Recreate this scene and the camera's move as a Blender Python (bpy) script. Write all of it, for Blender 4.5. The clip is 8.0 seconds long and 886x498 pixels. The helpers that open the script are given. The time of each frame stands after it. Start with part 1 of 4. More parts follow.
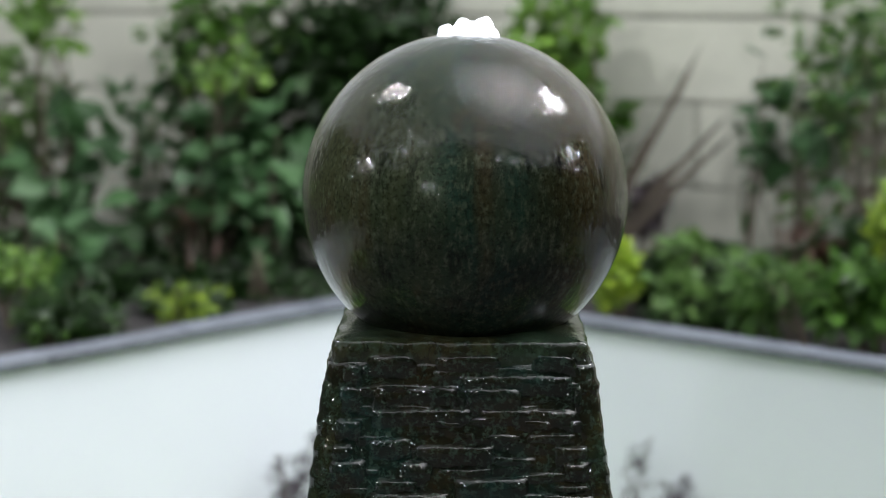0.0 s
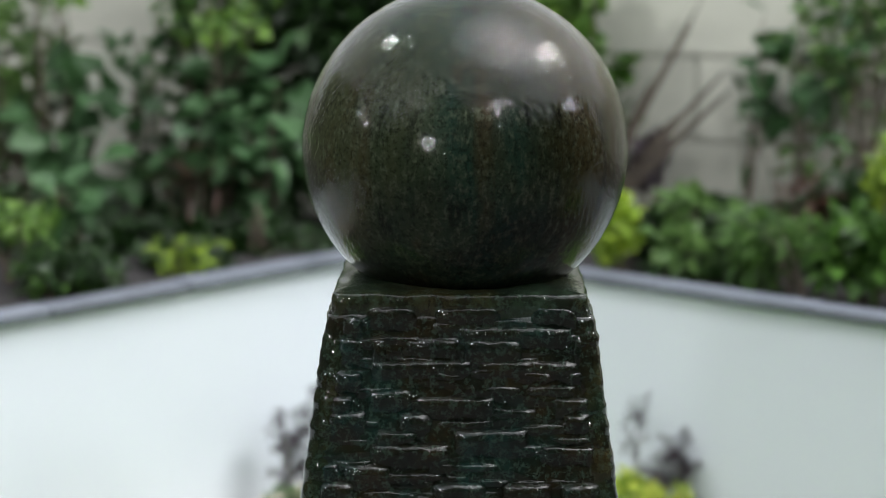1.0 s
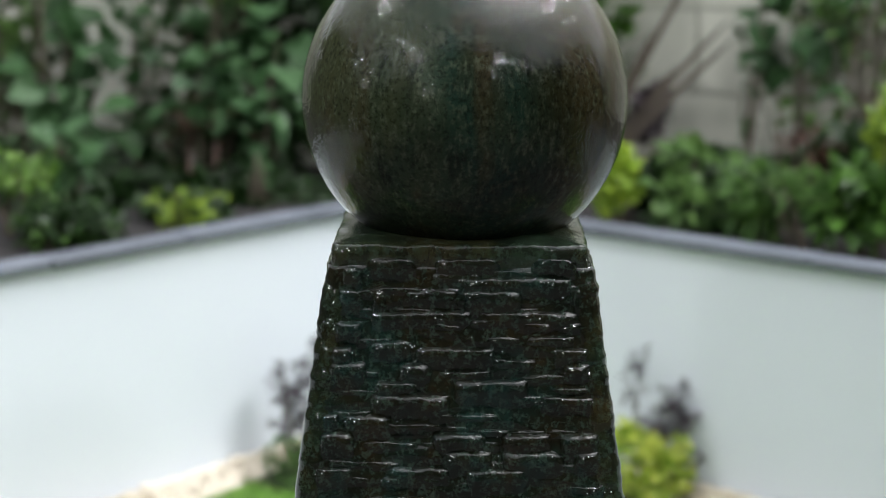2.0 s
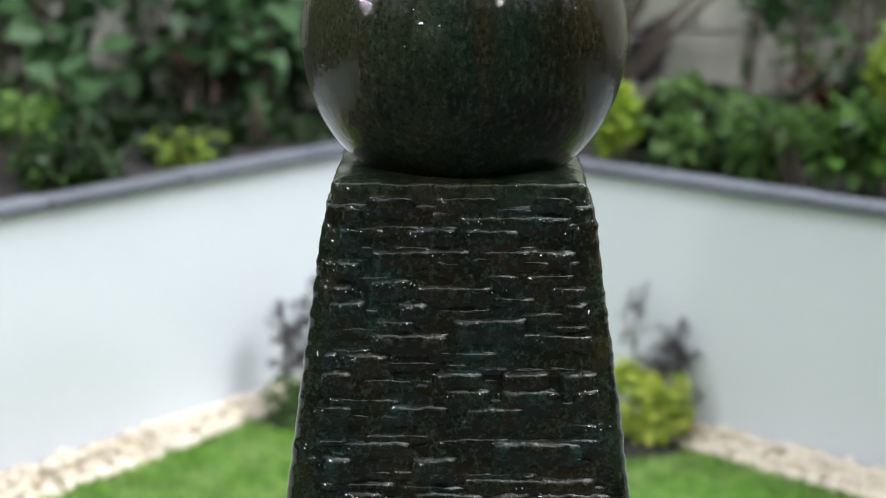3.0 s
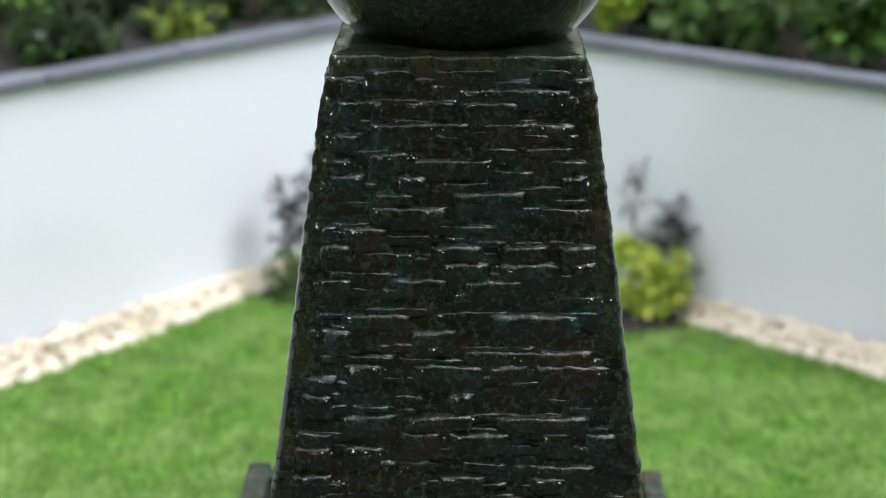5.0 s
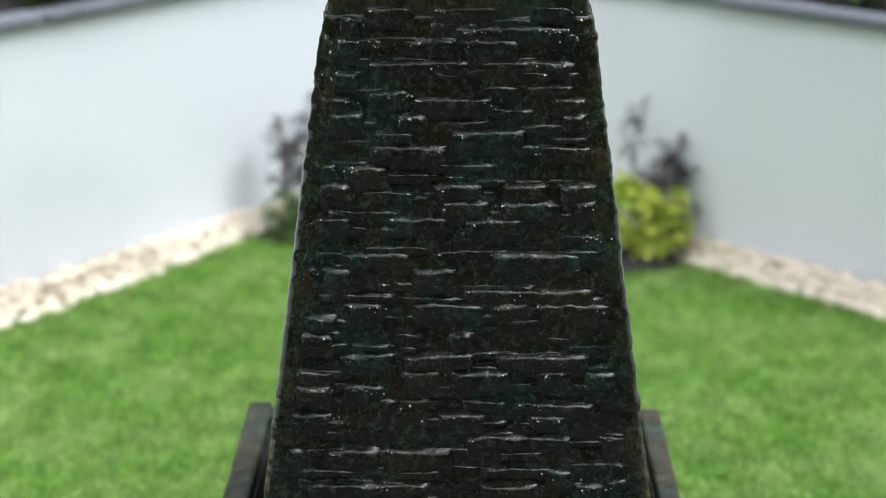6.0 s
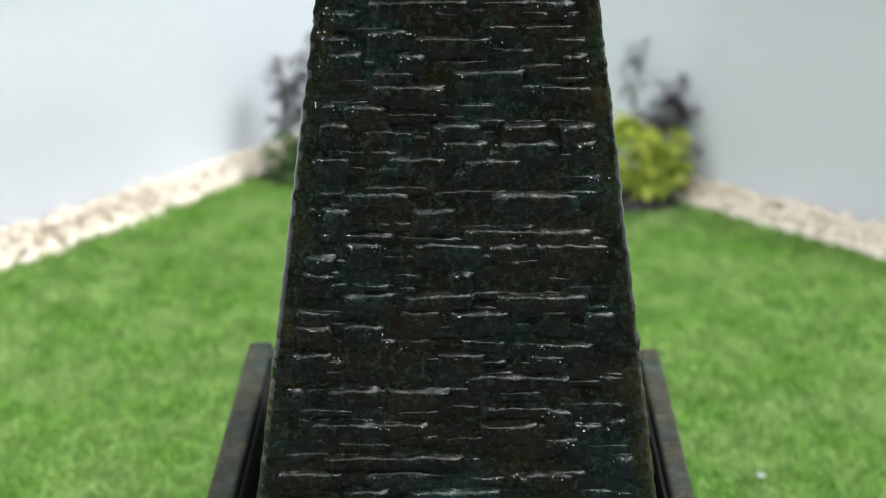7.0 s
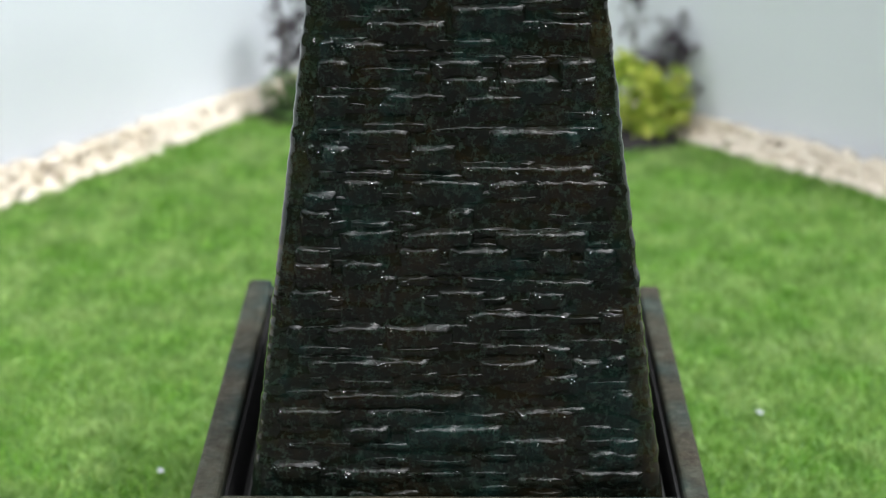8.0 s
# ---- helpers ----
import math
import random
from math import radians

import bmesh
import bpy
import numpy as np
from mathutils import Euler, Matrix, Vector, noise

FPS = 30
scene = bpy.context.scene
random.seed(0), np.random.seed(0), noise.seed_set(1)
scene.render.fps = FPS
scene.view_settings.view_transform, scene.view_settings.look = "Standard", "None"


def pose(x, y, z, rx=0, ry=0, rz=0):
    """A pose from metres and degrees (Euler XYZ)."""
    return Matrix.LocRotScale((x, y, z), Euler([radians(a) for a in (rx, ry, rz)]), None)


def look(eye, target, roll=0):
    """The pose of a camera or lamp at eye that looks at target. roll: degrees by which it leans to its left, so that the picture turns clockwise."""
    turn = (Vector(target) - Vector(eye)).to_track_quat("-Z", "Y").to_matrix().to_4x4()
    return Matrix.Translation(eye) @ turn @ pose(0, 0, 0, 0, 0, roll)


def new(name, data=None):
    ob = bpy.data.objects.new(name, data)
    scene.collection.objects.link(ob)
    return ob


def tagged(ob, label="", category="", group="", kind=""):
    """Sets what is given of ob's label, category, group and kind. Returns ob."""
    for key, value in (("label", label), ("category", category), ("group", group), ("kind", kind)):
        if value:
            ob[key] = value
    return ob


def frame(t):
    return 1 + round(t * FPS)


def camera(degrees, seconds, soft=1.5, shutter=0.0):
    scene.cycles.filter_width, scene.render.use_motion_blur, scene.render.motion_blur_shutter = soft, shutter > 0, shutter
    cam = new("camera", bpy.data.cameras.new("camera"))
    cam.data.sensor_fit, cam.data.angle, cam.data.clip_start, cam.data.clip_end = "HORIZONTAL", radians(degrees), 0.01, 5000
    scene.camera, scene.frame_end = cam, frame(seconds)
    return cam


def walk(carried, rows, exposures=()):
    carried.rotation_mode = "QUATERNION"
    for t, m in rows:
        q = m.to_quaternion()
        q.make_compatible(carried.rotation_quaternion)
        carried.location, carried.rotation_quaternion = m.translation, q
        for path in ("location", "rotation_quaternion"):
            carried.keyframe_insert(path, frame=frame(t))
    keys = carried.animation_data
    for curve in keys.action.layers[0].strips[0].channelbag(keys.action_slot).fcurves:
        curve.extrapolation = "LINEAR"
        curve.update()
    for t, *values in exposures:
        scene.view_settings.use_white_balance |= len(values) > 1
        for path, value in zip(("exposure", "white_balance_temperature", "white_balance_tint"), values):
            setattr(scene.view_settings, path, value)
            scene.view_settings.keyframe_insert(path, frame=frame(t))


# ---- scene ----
# ---------------------------------------------------------------- camera
cam = camera(27.12, 8.0, soft=0.95)
cam.data.dof.use_dof = True
cam.data.dof.focus_distance = 2.2
cam.data.dof.aperture_fstop = 2.7
cam.data.dof.aperture_blades = 7
# seconds, eye (x, y, z), pitch, yaw, roll: a tilt of a tripod head from the ball down to the basin
PATH = [
    (0.0, 0.0, -2.3020, 1.5000, -8.300, 0.783, 0.165),
    (0.5, 0.0, -2.3030, 1.4992, -9.010, 0.779, 0.158),
    (1.0, -0.0003, -2.3030, 1.4982, -9.725, 0.768, 0.155),
    (1.5, -0.0003, -2.3028, 1.4970, -10.465, 0.764, 0.155),
    (2.8, -0.0005, -2.3026, 1.4928, -12.607, 0.735, 0.100),
    (3.0, -0.0006, -2.3025, 1.4924, -13.049, 0.728, 0.092),
    (3.5, -0.0006, -2.3022, 1.4912, -14.120, 0.719, 0.094),
    (4.0, -0.0004, -2.3018, 1.4898, -15.160, 0.717, 0.085),
    (4.5, 0.0, -2.3014, 1.4886, -15.984, 0.717, 0.058),
    (5.8, 0.0004, -2.3010, 1.4846, -18.372, 0.711, -0.037),
    (6.0, 0.0003, -2.3008, 1.4836, -18.701, 0.708, -0.049),
    (6.5, 0.0002, -2.3005, 1.4818, -19.526, 0.698, -0.068),
    (7.0, 0.0002, -2.3000, 1.4800, -20.500, 0.699, -0.098),
    (7.5, 0.0004, -2.2988, 1.4776, -21.438, 0.703, -0.127),
    (8.0, 0.0006, -2.2970, 1.4748, -22.378, 0.702, -0.163),
]
walk(cam, [(t, pose(x, y, z, 90 + pitch, 0, yaw) @ pose(0, 0, 0, 0, 0, roll)) for t, x, y, z, pitch, yaw, roll in PATH])

# ---------------------------------------------------------------- light
SUN_ELEVATION, SUN_AZIMUTH = 69.0, 87.0    # degrees; the azimuth from behind the camera towards +x
world = bpy.data.worlds.new("overcast_sky")
scene.world = world
world.use_nodes = True
sky = world.node_tree.nodes.new("ShaderNodeTexSky")
sky.sky_type = "NISHITA"
sky.sun_disc = False
sky.sun_elevation = radians(SUN_ELEVATION)
sky.sun_rotation = radians(180 - SUN_AZIMUTH)
sky.air_density, sky.dust_density, sky.ozone_density = 1.0, 2.5, 1.0
back = world.node_tree.nodes["Background"]
back.inputs["Strength"].default_value = 0.113
pale = world.node_tree.nodes.new("ShaderNodeHueSaturation")   # thin cloud whitens the blue
pale.inputs["Saturation"].default_value = 0.19
world.node_tree.links.new(sky.outputs["Color"], pale.inputs["Color"])
world.node_tree.links.new(pale.outputs["Color"], back.inputs["Color"])

sun_data = bpy.data.lights.new("sun", "SUN")
sun_data.energy, sun_data.angle, sun_data.color = 0.47, radians(50.0), (0.87, 0.91, 1.0)
sun = new("sun", sun_data)
_e, _a = radians(SUN_ELEVATION), radians(SUN_AZIMUTH)
sun.matrix_world = look((4 * math.cos(_e) * math.sin(_a), -4 * math.cos(_e) * math.cos(_a), 4 * math.sin(_e)), (0, 0, 0))
scene.view_settings.exposure = 1.49


# ---------------------------------------------------------------- materials
class Nodes:
    """A small wrapper that adds nodes to a material and wires them."""

    def __init__(self, name):
        self.m = bpy.data.materials.new(name)
        self.m.use_nodes = True
        self.t = self.m.node_tree
        self.shader = self.t.nodes["Principled BSDF"]
        self.out = self.t.nodes["Material Output"]
        self.co = self.t.nodes.new("ShaderNodeTexCoord").outputs["Object"]

    def add(self, kind, **inputs):
        n = self.t.nodes.new("ShaderNode" + kind)
        for key, value in inputs.items():
            self.put(n.inputs[key.replace("_", " ")], value)
        return n

    def put(self, socket, value):
        if isinstance(value, bpy.types.NodeSocket):
            self.t.links.new(value, socket)
        else:
            socket.default_value = value

    def noise(self, scale, detail=4.0, rough=0.55, stretch=(1, 1, 1), co=None, distortion=0.0):
        mp = self.add("Mapping", Vector=co or self.co, Scale=stretch)
        return self.add("TexNoise", Vector=mp.outputs[0], Scale=scale, Detail=detail, Roughness=rough, Distortion=distortion).outputs["Fac"]

    def ramp(self, fac, stops):
        n = self.t.nodes.new("ShaderNodeValToRGB")
        self.put(n.inputs["Fac"], fac)
        el = n.color_ramp.elements
        while len(el) < len(stops):
            el.new(0.5)
        for e, (p, c) in zip(el, stops):
            e.position = p
            e.color = (*c, 1) if len(c) == 3 else c
        return n.outputs["Color"]

    def mix(self, fac, a, b, blend="MIX"):
        n = self.t.nodes.new("ShaderNodeMix")
        n.data_type, n.blend_type = "RGBA", blend
        self.put(n.inputs[0], fac)
        for s, v in ((n.inputs[6], a), (n.inputs[7], b)):
            self.put(s, (*v, 1) if isinstance(v, tuple) and len(v) == 3 else v)
        return n.outputs[2]

    def math(self, op, a, b=0.0):
        n = self.t.nodes.new("ShaderNodeMath")
        n.operation = op
        self.put(n.inputs[0], a)
        self.put(n.inputs[1], b)
        return n.outputs[0]

    def bump(self, height, strength, distance, normal=None):
        n = self.add("Bump", Height=height, Strength=strength, Distance=distance)
        if normal:
            self.put(n.inputs["Normal"], normal)
        return n.outputs["Normal"]

    def set(self, **inputs):
        for key, value in inputs.items():
            if isinstance(value, tuple) and len(value) == 3:
                value = (*value, 1)
            self.put(self.shader.inputs[key.replace("_", " ")], value)
        return self.m

    def island(self):
        return self.add("NewGeometry").outputs["Random Per Island"]

    def each(self):
        return self.add("ObjectInfo").outputs["Random"]


def wet_stone(name, tint=(0.0070, 0.0090, 0.0060), warm=(0.0120, 0.0085, 0.0036), cool=(0.0055, 0.0225, 0.0205), rough=0.085, bump=0.0034, ripple=0.0021):
    """Dark wet cast stone: brown-black with olive and blue-green patches."""
    n = Nodes(name)
    patch = n.noise(11, 4, 0.65)
    col = n.ramp(patch, [(0.40, warm), (0.5, tint), (0.60, cool)])
    fine = n.noise(110, 7, 0.78)
    col = n.mix(n.ramp(n.noise(24, 5, 0.7, (1, 1, 0.6)), [(0.44, (0, 0, 0)), (0.58, (0.8, 0.8, 0.8))]), col, (0.0022, 0.0024, 0.0015))
    col = n.mix(n.ramp(fine, [(0.50, (0, 0, 0)), (0.66, (0.9, 0.9, 0.9))]), col, n.mix(0.6, col, (0.040, 0.066, 0.050)))
    col = n.mix(0.12, col, n.ramp(n.each(), [(0, (0.006, 0.004, 0.002)), (1, (0.010, 0.024, 0.018))]))
    h = n.math("ADD", n.noise(42, 6, 0.62), n.math("MULTIPLY", n.noise(190, 4, 0.65), 0.42))
    r = n.ramp(n.noise(35, 3), [(0.35, (rough * 3.0,) * 3), (0.75, (rough * 5.0,) * 3)])
    return n.set(Base_Color=col, Roughness=r, Normal=n.bump(h, 0.8, bump), IOR=1.03, Coat_Weight=1.0, Coat_Roughness=rough * 0.35, Coat_IOR=1.46, Coat_Normal=n.bump(n.math("ADD", n.noise(70, 3, 0.55), n.math("MULTIPLY", n.noise(230, 3, 0.6), 0.45)), 0.6, ripple))


def ball_stone():
    """Glazed cast stone: olive on one flank, green-black in front, rusty brown run-off stains on the other flank."""
    n = Nodes("wet_ball_glaze")
    across = n.add("SeparateXYZ", Vector=n.co).outputs[0]
    drift = n.math("ADD", n.math("MULTIPLY", across, 2.2), n.noise(9, 4, 0.6, (1, 1, 0.35)))
    col = n.ramp(drift, [(0.16, (0.035, 0.041, 0.018)), (0.34, (0.022, 0.035, 0.018)), (0.50, (0.011, 0.030, 0.020)), (0.68, (0.022, 0.024, 0.011)), (0.88, (0.036, 0.028, 0.011))])
    streak = n.noise(20, 4, 0.6, (1, 1, 0.10))
    col = n.mix(n.ramp(streak, [(0.55, (0, 0, 0)), (0.66, (0.6, 0.6, 0.6))]), col, (0.034, 0.026, 0.011))
    rill = n.noise(34, 3, 0.55, (1, 1, 0.07))
    col = n.mix(n.ramp(rill, [(0.60, (0, 0, 0)), (0.70, (0.7, 0.7, 0.7))]), col, (0.004, 0.004, 0.003))
    speck = n.noise(120, 7, 0.8, (1, 1, 0.6))
    col = n.mix(n.ramp(speck, [(0.50, (0, 0, 0)), (0.68, (0.75, 0.75, 0.75))]), col, (0.085, 0.106, 0.064))
    col = n.mix(n.ramp(n.noise(160, 4, 0.7), [(0.5, (0, 0, 0)), (0.62, (0.6, 0.6, 0.6))]), col, (0.003, 0.003, 0.002))
    h = n.math("ADD", n.noise(45, 4), n.math("MULTIPLY", n.noise(170, 3), 0.5))
    return n.set(Base_Color=col, Roughness=n.ramp(speck, [(0.3, (0.30,) * 3), (0.8, (0.5,) * 3)]), Normal=n.bump(h, 0.3, 0.0012), IOR=1.12)


def film_water():
    """The thin sheet of water that runs over the ball: clear, with a rippled gloss."""
    n = Nodes("running_water")
    calm = n.ramp(n.noise(26, 2, 0.5), [(0.40, (0.34,) * 3), (0.62, (1, 1, 1))])
    rip = n.math("ADD", n.noise(165, 2, 0.5, (1, 1, 0.55)), n.math("MULTIPLY", n.noise(330, 1, 0.5, (1, 1, 0.6)), 0.2))
    normal = n.bump(n.math("MULTIPLY", rip, calm), 1.0, 0.0013)
    gloss = n.add("BsdfGlossy", Color=(1, 1, 1, 1), Roughness=0.01, Normal=normal)
    clear = n.add("BsdfTransparent")
    fres = n.add("Fresnel", IOR=1.33, Normal=normal)
    mix = n.add("MixShader")
    n.put(mix.inputs[0], fres.outputs[0])
    n.put(mix.inputs[1], clear.outputs[0])
    n.put(mix.inputs[2], gloss.outputs[0])
    n.put(n.out.inputs["Surface"], mix.outputs[0])
    return n.m


def basin_stone():
    n = Nodes("weathered_basin_stone")
    col = n.ramp(n.noise(7, 4, 0.65), [(0.34, (0.060, 0.050, 0.034)), (0.5, (0.038, 0.040, 0.028)), (0.66, (0.020, 0.042, 0.040))])
    col = n.mix(n.ramp(n.noise(70, 6, 0.75), [(0.42, (0, 0, 0)), (0.7, (0.8, 0.8, 0.8))]), col, (0.007, 0.006, 0.004))
    col = n.mix(n.ramp(n.noise(38, 6, 0.75), [(0.50, (0, 0, 0)), (0.66, (0.75, 0.75, 0.75))]), col, (0.076, 0.082, 0.062))
    return n.set(Base_Color=col, Roughness=n.ramp(n.noise(20, 3), [(0.35, (0.4,) * 3), (0.7, (0.7,) * 3)]), IOR=1.25, Normal=n.bump(n.noise(90, 5, 0.65), 0.7, 0.003))


def glowing_water():
    """White water that glows by itself; emission stands in for the spout's lamp."""
    n = Nodes("glowing_bubbling_water")
    f = n.noise(70, 4)
    e = n.ramp(f, [(0.32, (0.55, 0.62, 0.85)), (0.6, (1, 1, 1))])
    return n.set(Base_Color=(0.85, 0.88, 0.92), Roughness=0.08, Emission_Color=e, Emission_Strength=0.42, Normal=n.bump(f, 0.6, 0.004))


def lamp_glass():
    n = Nodes("lit_lamp_lens")
    return n.set(Base_Color=(0.9, 0.9, 0.9), Emission_Color=(0.955, 0.96, 0.975), Emission_Strength=80.0)


def glint_drop():
    n = Nodes("glint_bead")
    # near white and mostly metallic, so each bead shows as a glint
    return n.set(Base_Color=(0.95, 0.97, 1.0), Roughness=0.03, IOR=1.33, Metallic=0.7)


def leaf_material(name, dark, light, rough=0.42, translucent=0.18, clump=4.0):
    n = Nodes(name)
    col = n.ramp(n.island(), [(0, dark), (0.6, tuple(0.55 * a + 0.45 * b for a, b in zip(dark, light))), (1, light)])
    col = n.mix(n.ramp(n.noise(clump, 2), [(0.35, (0, 0, 0)), (0.75, (0.5, 0.5, 0.5))]), col, light)
    col = n.mix(n.noise(60, 3), col, n.mix(0.35, col, (0.02, 0.03, 0.01)))
    n.set(Base_Color=col, Roughness=rough, IOR=1.35, Normal=n.bump(n.noise(90, 2), 0.2, 0.002))
    tr = n.add("BsdfTranslucent", Color=col)
    mix = n.add("MixShader", Fac=translucent)
    n.put(mix.inputs[1], n.shader.outputs[0])
    n.put(mix.inputs[2], tr.outputs[0])
    n.put(n.out.inputs["Surface"], mix.outputs[0])
    return n.m


def plain(name, a, b, scale, rough, bump=0.002, fine=120.0, spread=0.0):
    """A mottled matt surface: two tones at two scales, with fine relief."""
    n = Nodes(name)
    col = n.ramp(n.noise(scale, 5, 0.6), [(0.3, a), (0.7, b)])
    col = n.mix(n.math("MULTIPLY", n.noise(fine, 4, 0.7), 0.35), col, tuple(0.6 * v for v in a))
    if spread:
        col = n.mix(spread, col, n.ramp(n.each(), [(0, tuple(0.55 * v for v in a)), (1, tuple(min(1, 1.3 * v) for v in b))]))
    h = n.math("ADD", n.noise(fine, 5, 0.6), n.math("MULTIPLY", n.noise(scale * 3, 3), 0.6))
    return n.set(Base_Color=col, Roughness=rough, Normal=n.bump(h, 0.5, bump))


def pebble_material():
    n = Nodes("cream_pebble")
    pick = n.ramp(n.each(), [(0.0, (0.36, 0.29, 0.18)), (0.3, (0.56, 0.49, 0.37)), (0.65, (0.68, 0.615, 0.50)), (1, (0.81, 0.775, 0.70))])
    pick2 = n.ramp(n.island(), [(0.0, (0.44, 0.37, 0.27)), (1, (0.76, 0.70, 0.595))])
    col = n.mix(0.4, pick, pick2)
    col = n.mix(n.noise(60, 4), col, n.mix(0.4, col, (0.38, 0.30, 0.17)))
    return n.set(Base_Color=col, Roughness=0.7, Normal=n.bump(n.noise(120, 4), 0.4, 0.002))


def grass_material():
    n = Nodes("lawn_blade")
    col = n.ramp(n.island(), [(0, (0.080, 0.22, 0.021)), (0.5, (0.155, 0.37, 0.037)), (0.85, (0.23, 0.47, 0.058)), (1, (0.39, 0.54, 0.14))])
    col = n.mix(n.ramp(n.noise(7, 3), [(0.38, (0, 0, 0)), (0.66, (0.8, 0.8, 0.8))]), col, (0.36, 0.50, 0.17))
    col = n.mix(n.ramp(n.noise(15, 4, 0.6), [(0.42, (0, 0, 0)), (0.68, (0.55, 0.55, 0.55))]), col, (0.055, 0.15, 0.016))
    n.set(Base_Color=col, Roughness=0.5)
    tr = n.add("BsdfTranslucent", Color=col)
    mix = n.add("MixShader", Fac=0.3)
    n.put(mix.inputs[1], n.shader.outputs[0])
    n.put(mix.inputs[2], tr.outputs[0])
    n.put(n.out.inputs["Surface"], mix.outputs[0])
    return n.m


WET = wet_stone("wet_ledge_stone", (0.0066, 0.0080, 0.0044), (0.0115, 0.0086, 0.0040), (0.0055, 0.0180, 0.0150))
WET_BODY = wet_stone("wet_dark_mortar", (0.0058, 0.0068, 0.0032), (0.0115, 0.0076, 0.0028), (0.0040, 0.0130, 0.0100), 0.10, 0.0034, 0.0007)
SLAB = wet_stone("wet_olive_slab", (0.017, 0.022, 0.009), (0.020, 0.018, 0.007), (0.012, 0.022, 0.012), 0.10)
EDGE = wet_stone("wet_olive_edge", (0.012, 0.015, 0.006), (0.019, 0.016, 0.006), (0.009, 0.017, 0.009), 0.10, 0.0022, 0.0006)
BALL = ball_stone()
FILM, BUBBLE, BEAD, LENS = film_water(), glowing_water(), glint_drop(), lamp_glass()
BASIN = basin_stone()
GAP_BLACK = plain("gap_black", (0.003, 0.003, 0.003), (0.006, 0.006, 0.006), 20, 0.85)
BASIN_WET = plain("wet_basin_lining", (0.010, 0.011, 0.010), (0.022, 0.022, 0.020), 14, 0.5, 0.0012, 150)
WHITE_WALL = plain("white_smooth_render", (0.685, 0.730, 0.790), (0.725, 0.770, 0.825), 1.6, 0.75, 0.0008, 160)
COPING = plain("grey_slate_coping", (0.088, 0.100, 0.122), (0.155, 0.172, 0.205), 9, 0.5, 0.002, 110, 0.2)
SOIL = plain("dark_garden_soil", (0.008, 0.007, 0.007), (0.022, 0.019, 0.019), 18, 0.95, 0.012, 70)
PANEL = plain("pale_concrete_panel", (0.45, 0.455, 0.385), (0.57, 0.575, 0.495), 3.5, 0.85, 0.003, 60, 0.12)
JOINT = plain("grey_panel_joint", (0.28, 0.265, 0.225), (0.36, 0.34, 0.29), 6, 0.9)
DARK_WALL = plain("dark_unseen_wall", (0.026, 0.032, 0.019), (0.041, 0.048, 0.029), 2, 0.85)
TURF = plain("lawn_base", (0.055, 0.13, 0.018), (0.10, 0.22, 0.032), 9, 0.9, 0.006, 150)
DARK_GROUND = plain("dark_unseen_ground", (0.030, 0.030, 0.030), (0.050, 0.049, 0.047), 5, 0.7)
PETAL = plain("pale_petal", (0.42, 0.46, 0.48), (0.55, 0.58, 0.60), 60, 0.6)
POST = plain("black_lamp_metal", (0.02, 0.02, 0.02), (0.035, 0.035, 0.035), 20, 0.4)
BLADE, PEBBLE = grass_material(), pebble_material()
BARK = plain("brown_bark", (0.06, 0.045, 0.03), (0.12, 0.095, 0.07), 25, 0.85, 0.003)
# near black: in places it also stands in for shade between lighter leaves
LEAF_DEEP = leaf_material("deep_green_leaf", (0.0035, 0.0135, 0.0034), (0.0220, 0.0600, 0.0130))
LEAF_BLUE = leaf_material("blue_green_leaf", (0.0150, 0.0480, 0.0170), (0.0740, 0.1640, 0.0610))
LEAF_MID = leaf_material("mid_green_leaf", (0.0115, 0.0400, 0.0062), (0.0800, 0.1880, 0.0250))
LEAF_FRESH = leaf_material("fresh_green_leaf", (0.0330, 0.0950, 0.0104), (0.1350, 0.2550, 0.0300))
LEAF_LIGHT = leaf_material("light_green_leaf", (0.045, 0.105, 0.022), (0.15, 0.26, 0.075), translucent=0.3)
LEAF_SPRING = leaf_material("spring_green_leaf", (0.10, 0.20, 0.012), (0.34, 0.47, 0.045), translucent=0.25)
LEAF_LIME = leaf_material("lime_yellow_leaf", (0.10, 0.27, 0.010), (0.95, 1.0, 0.22), 0.38, 0.45, 30.0)
LEAF_PURPLE = leaf_material("dark_purple_leaf", (0.020, 0.014, 0.022), (0.075, 0.050, 0.070))
LEAF_RED = leaf_material("dark_red_leaf", (0.020, 0.008, 0.006), (0.065, 0.022, 0.015))
LEAF_BLADE = leaf_material("bronze_blade_leaf", (0.050, 0.040, 0.034), (0.13, 0.105, 0.085))


# ---------------------------------------------------------------- mesh helpers
def mesh_of(name, verts, faces, material, smooth=False):
    me = bpy.data.meshes.new(name)
    me.from_pydata([tuple(v) for v in verts], [], [tuple(f) for f in faces])
    me.materials.append(material)
    if smooth:
        me.shade_smooth()
        if smooth > 1:
            me.set_sharp_from_angle(angle=radians(smooth))
    me.update()
    return me


def bm_mesh(name, bm, material, smooth=False):
    bmesh.ops.recalc_face_normals(bm, faces=bm.faces)
    me = bpy.data.meshes.new(name)
    bm.to_mesh(me)
    bm.free()
    me.materials.append(material)
    if smooth:
        me.shade_smooth()
    return me


def hold(name, data, parent=None, label=""):
    """Links a mesh as one object, under its parent if there is one."""
    ob = new(name, data)
    if parent:
        ob.parent = parent
    if label:
        ob["label"] = label
    return ob


def part(name, bm, material, parent, label="", smooth=False):
    return hold(name, bm_mesh(name, bm, material, smooth), parent, label)


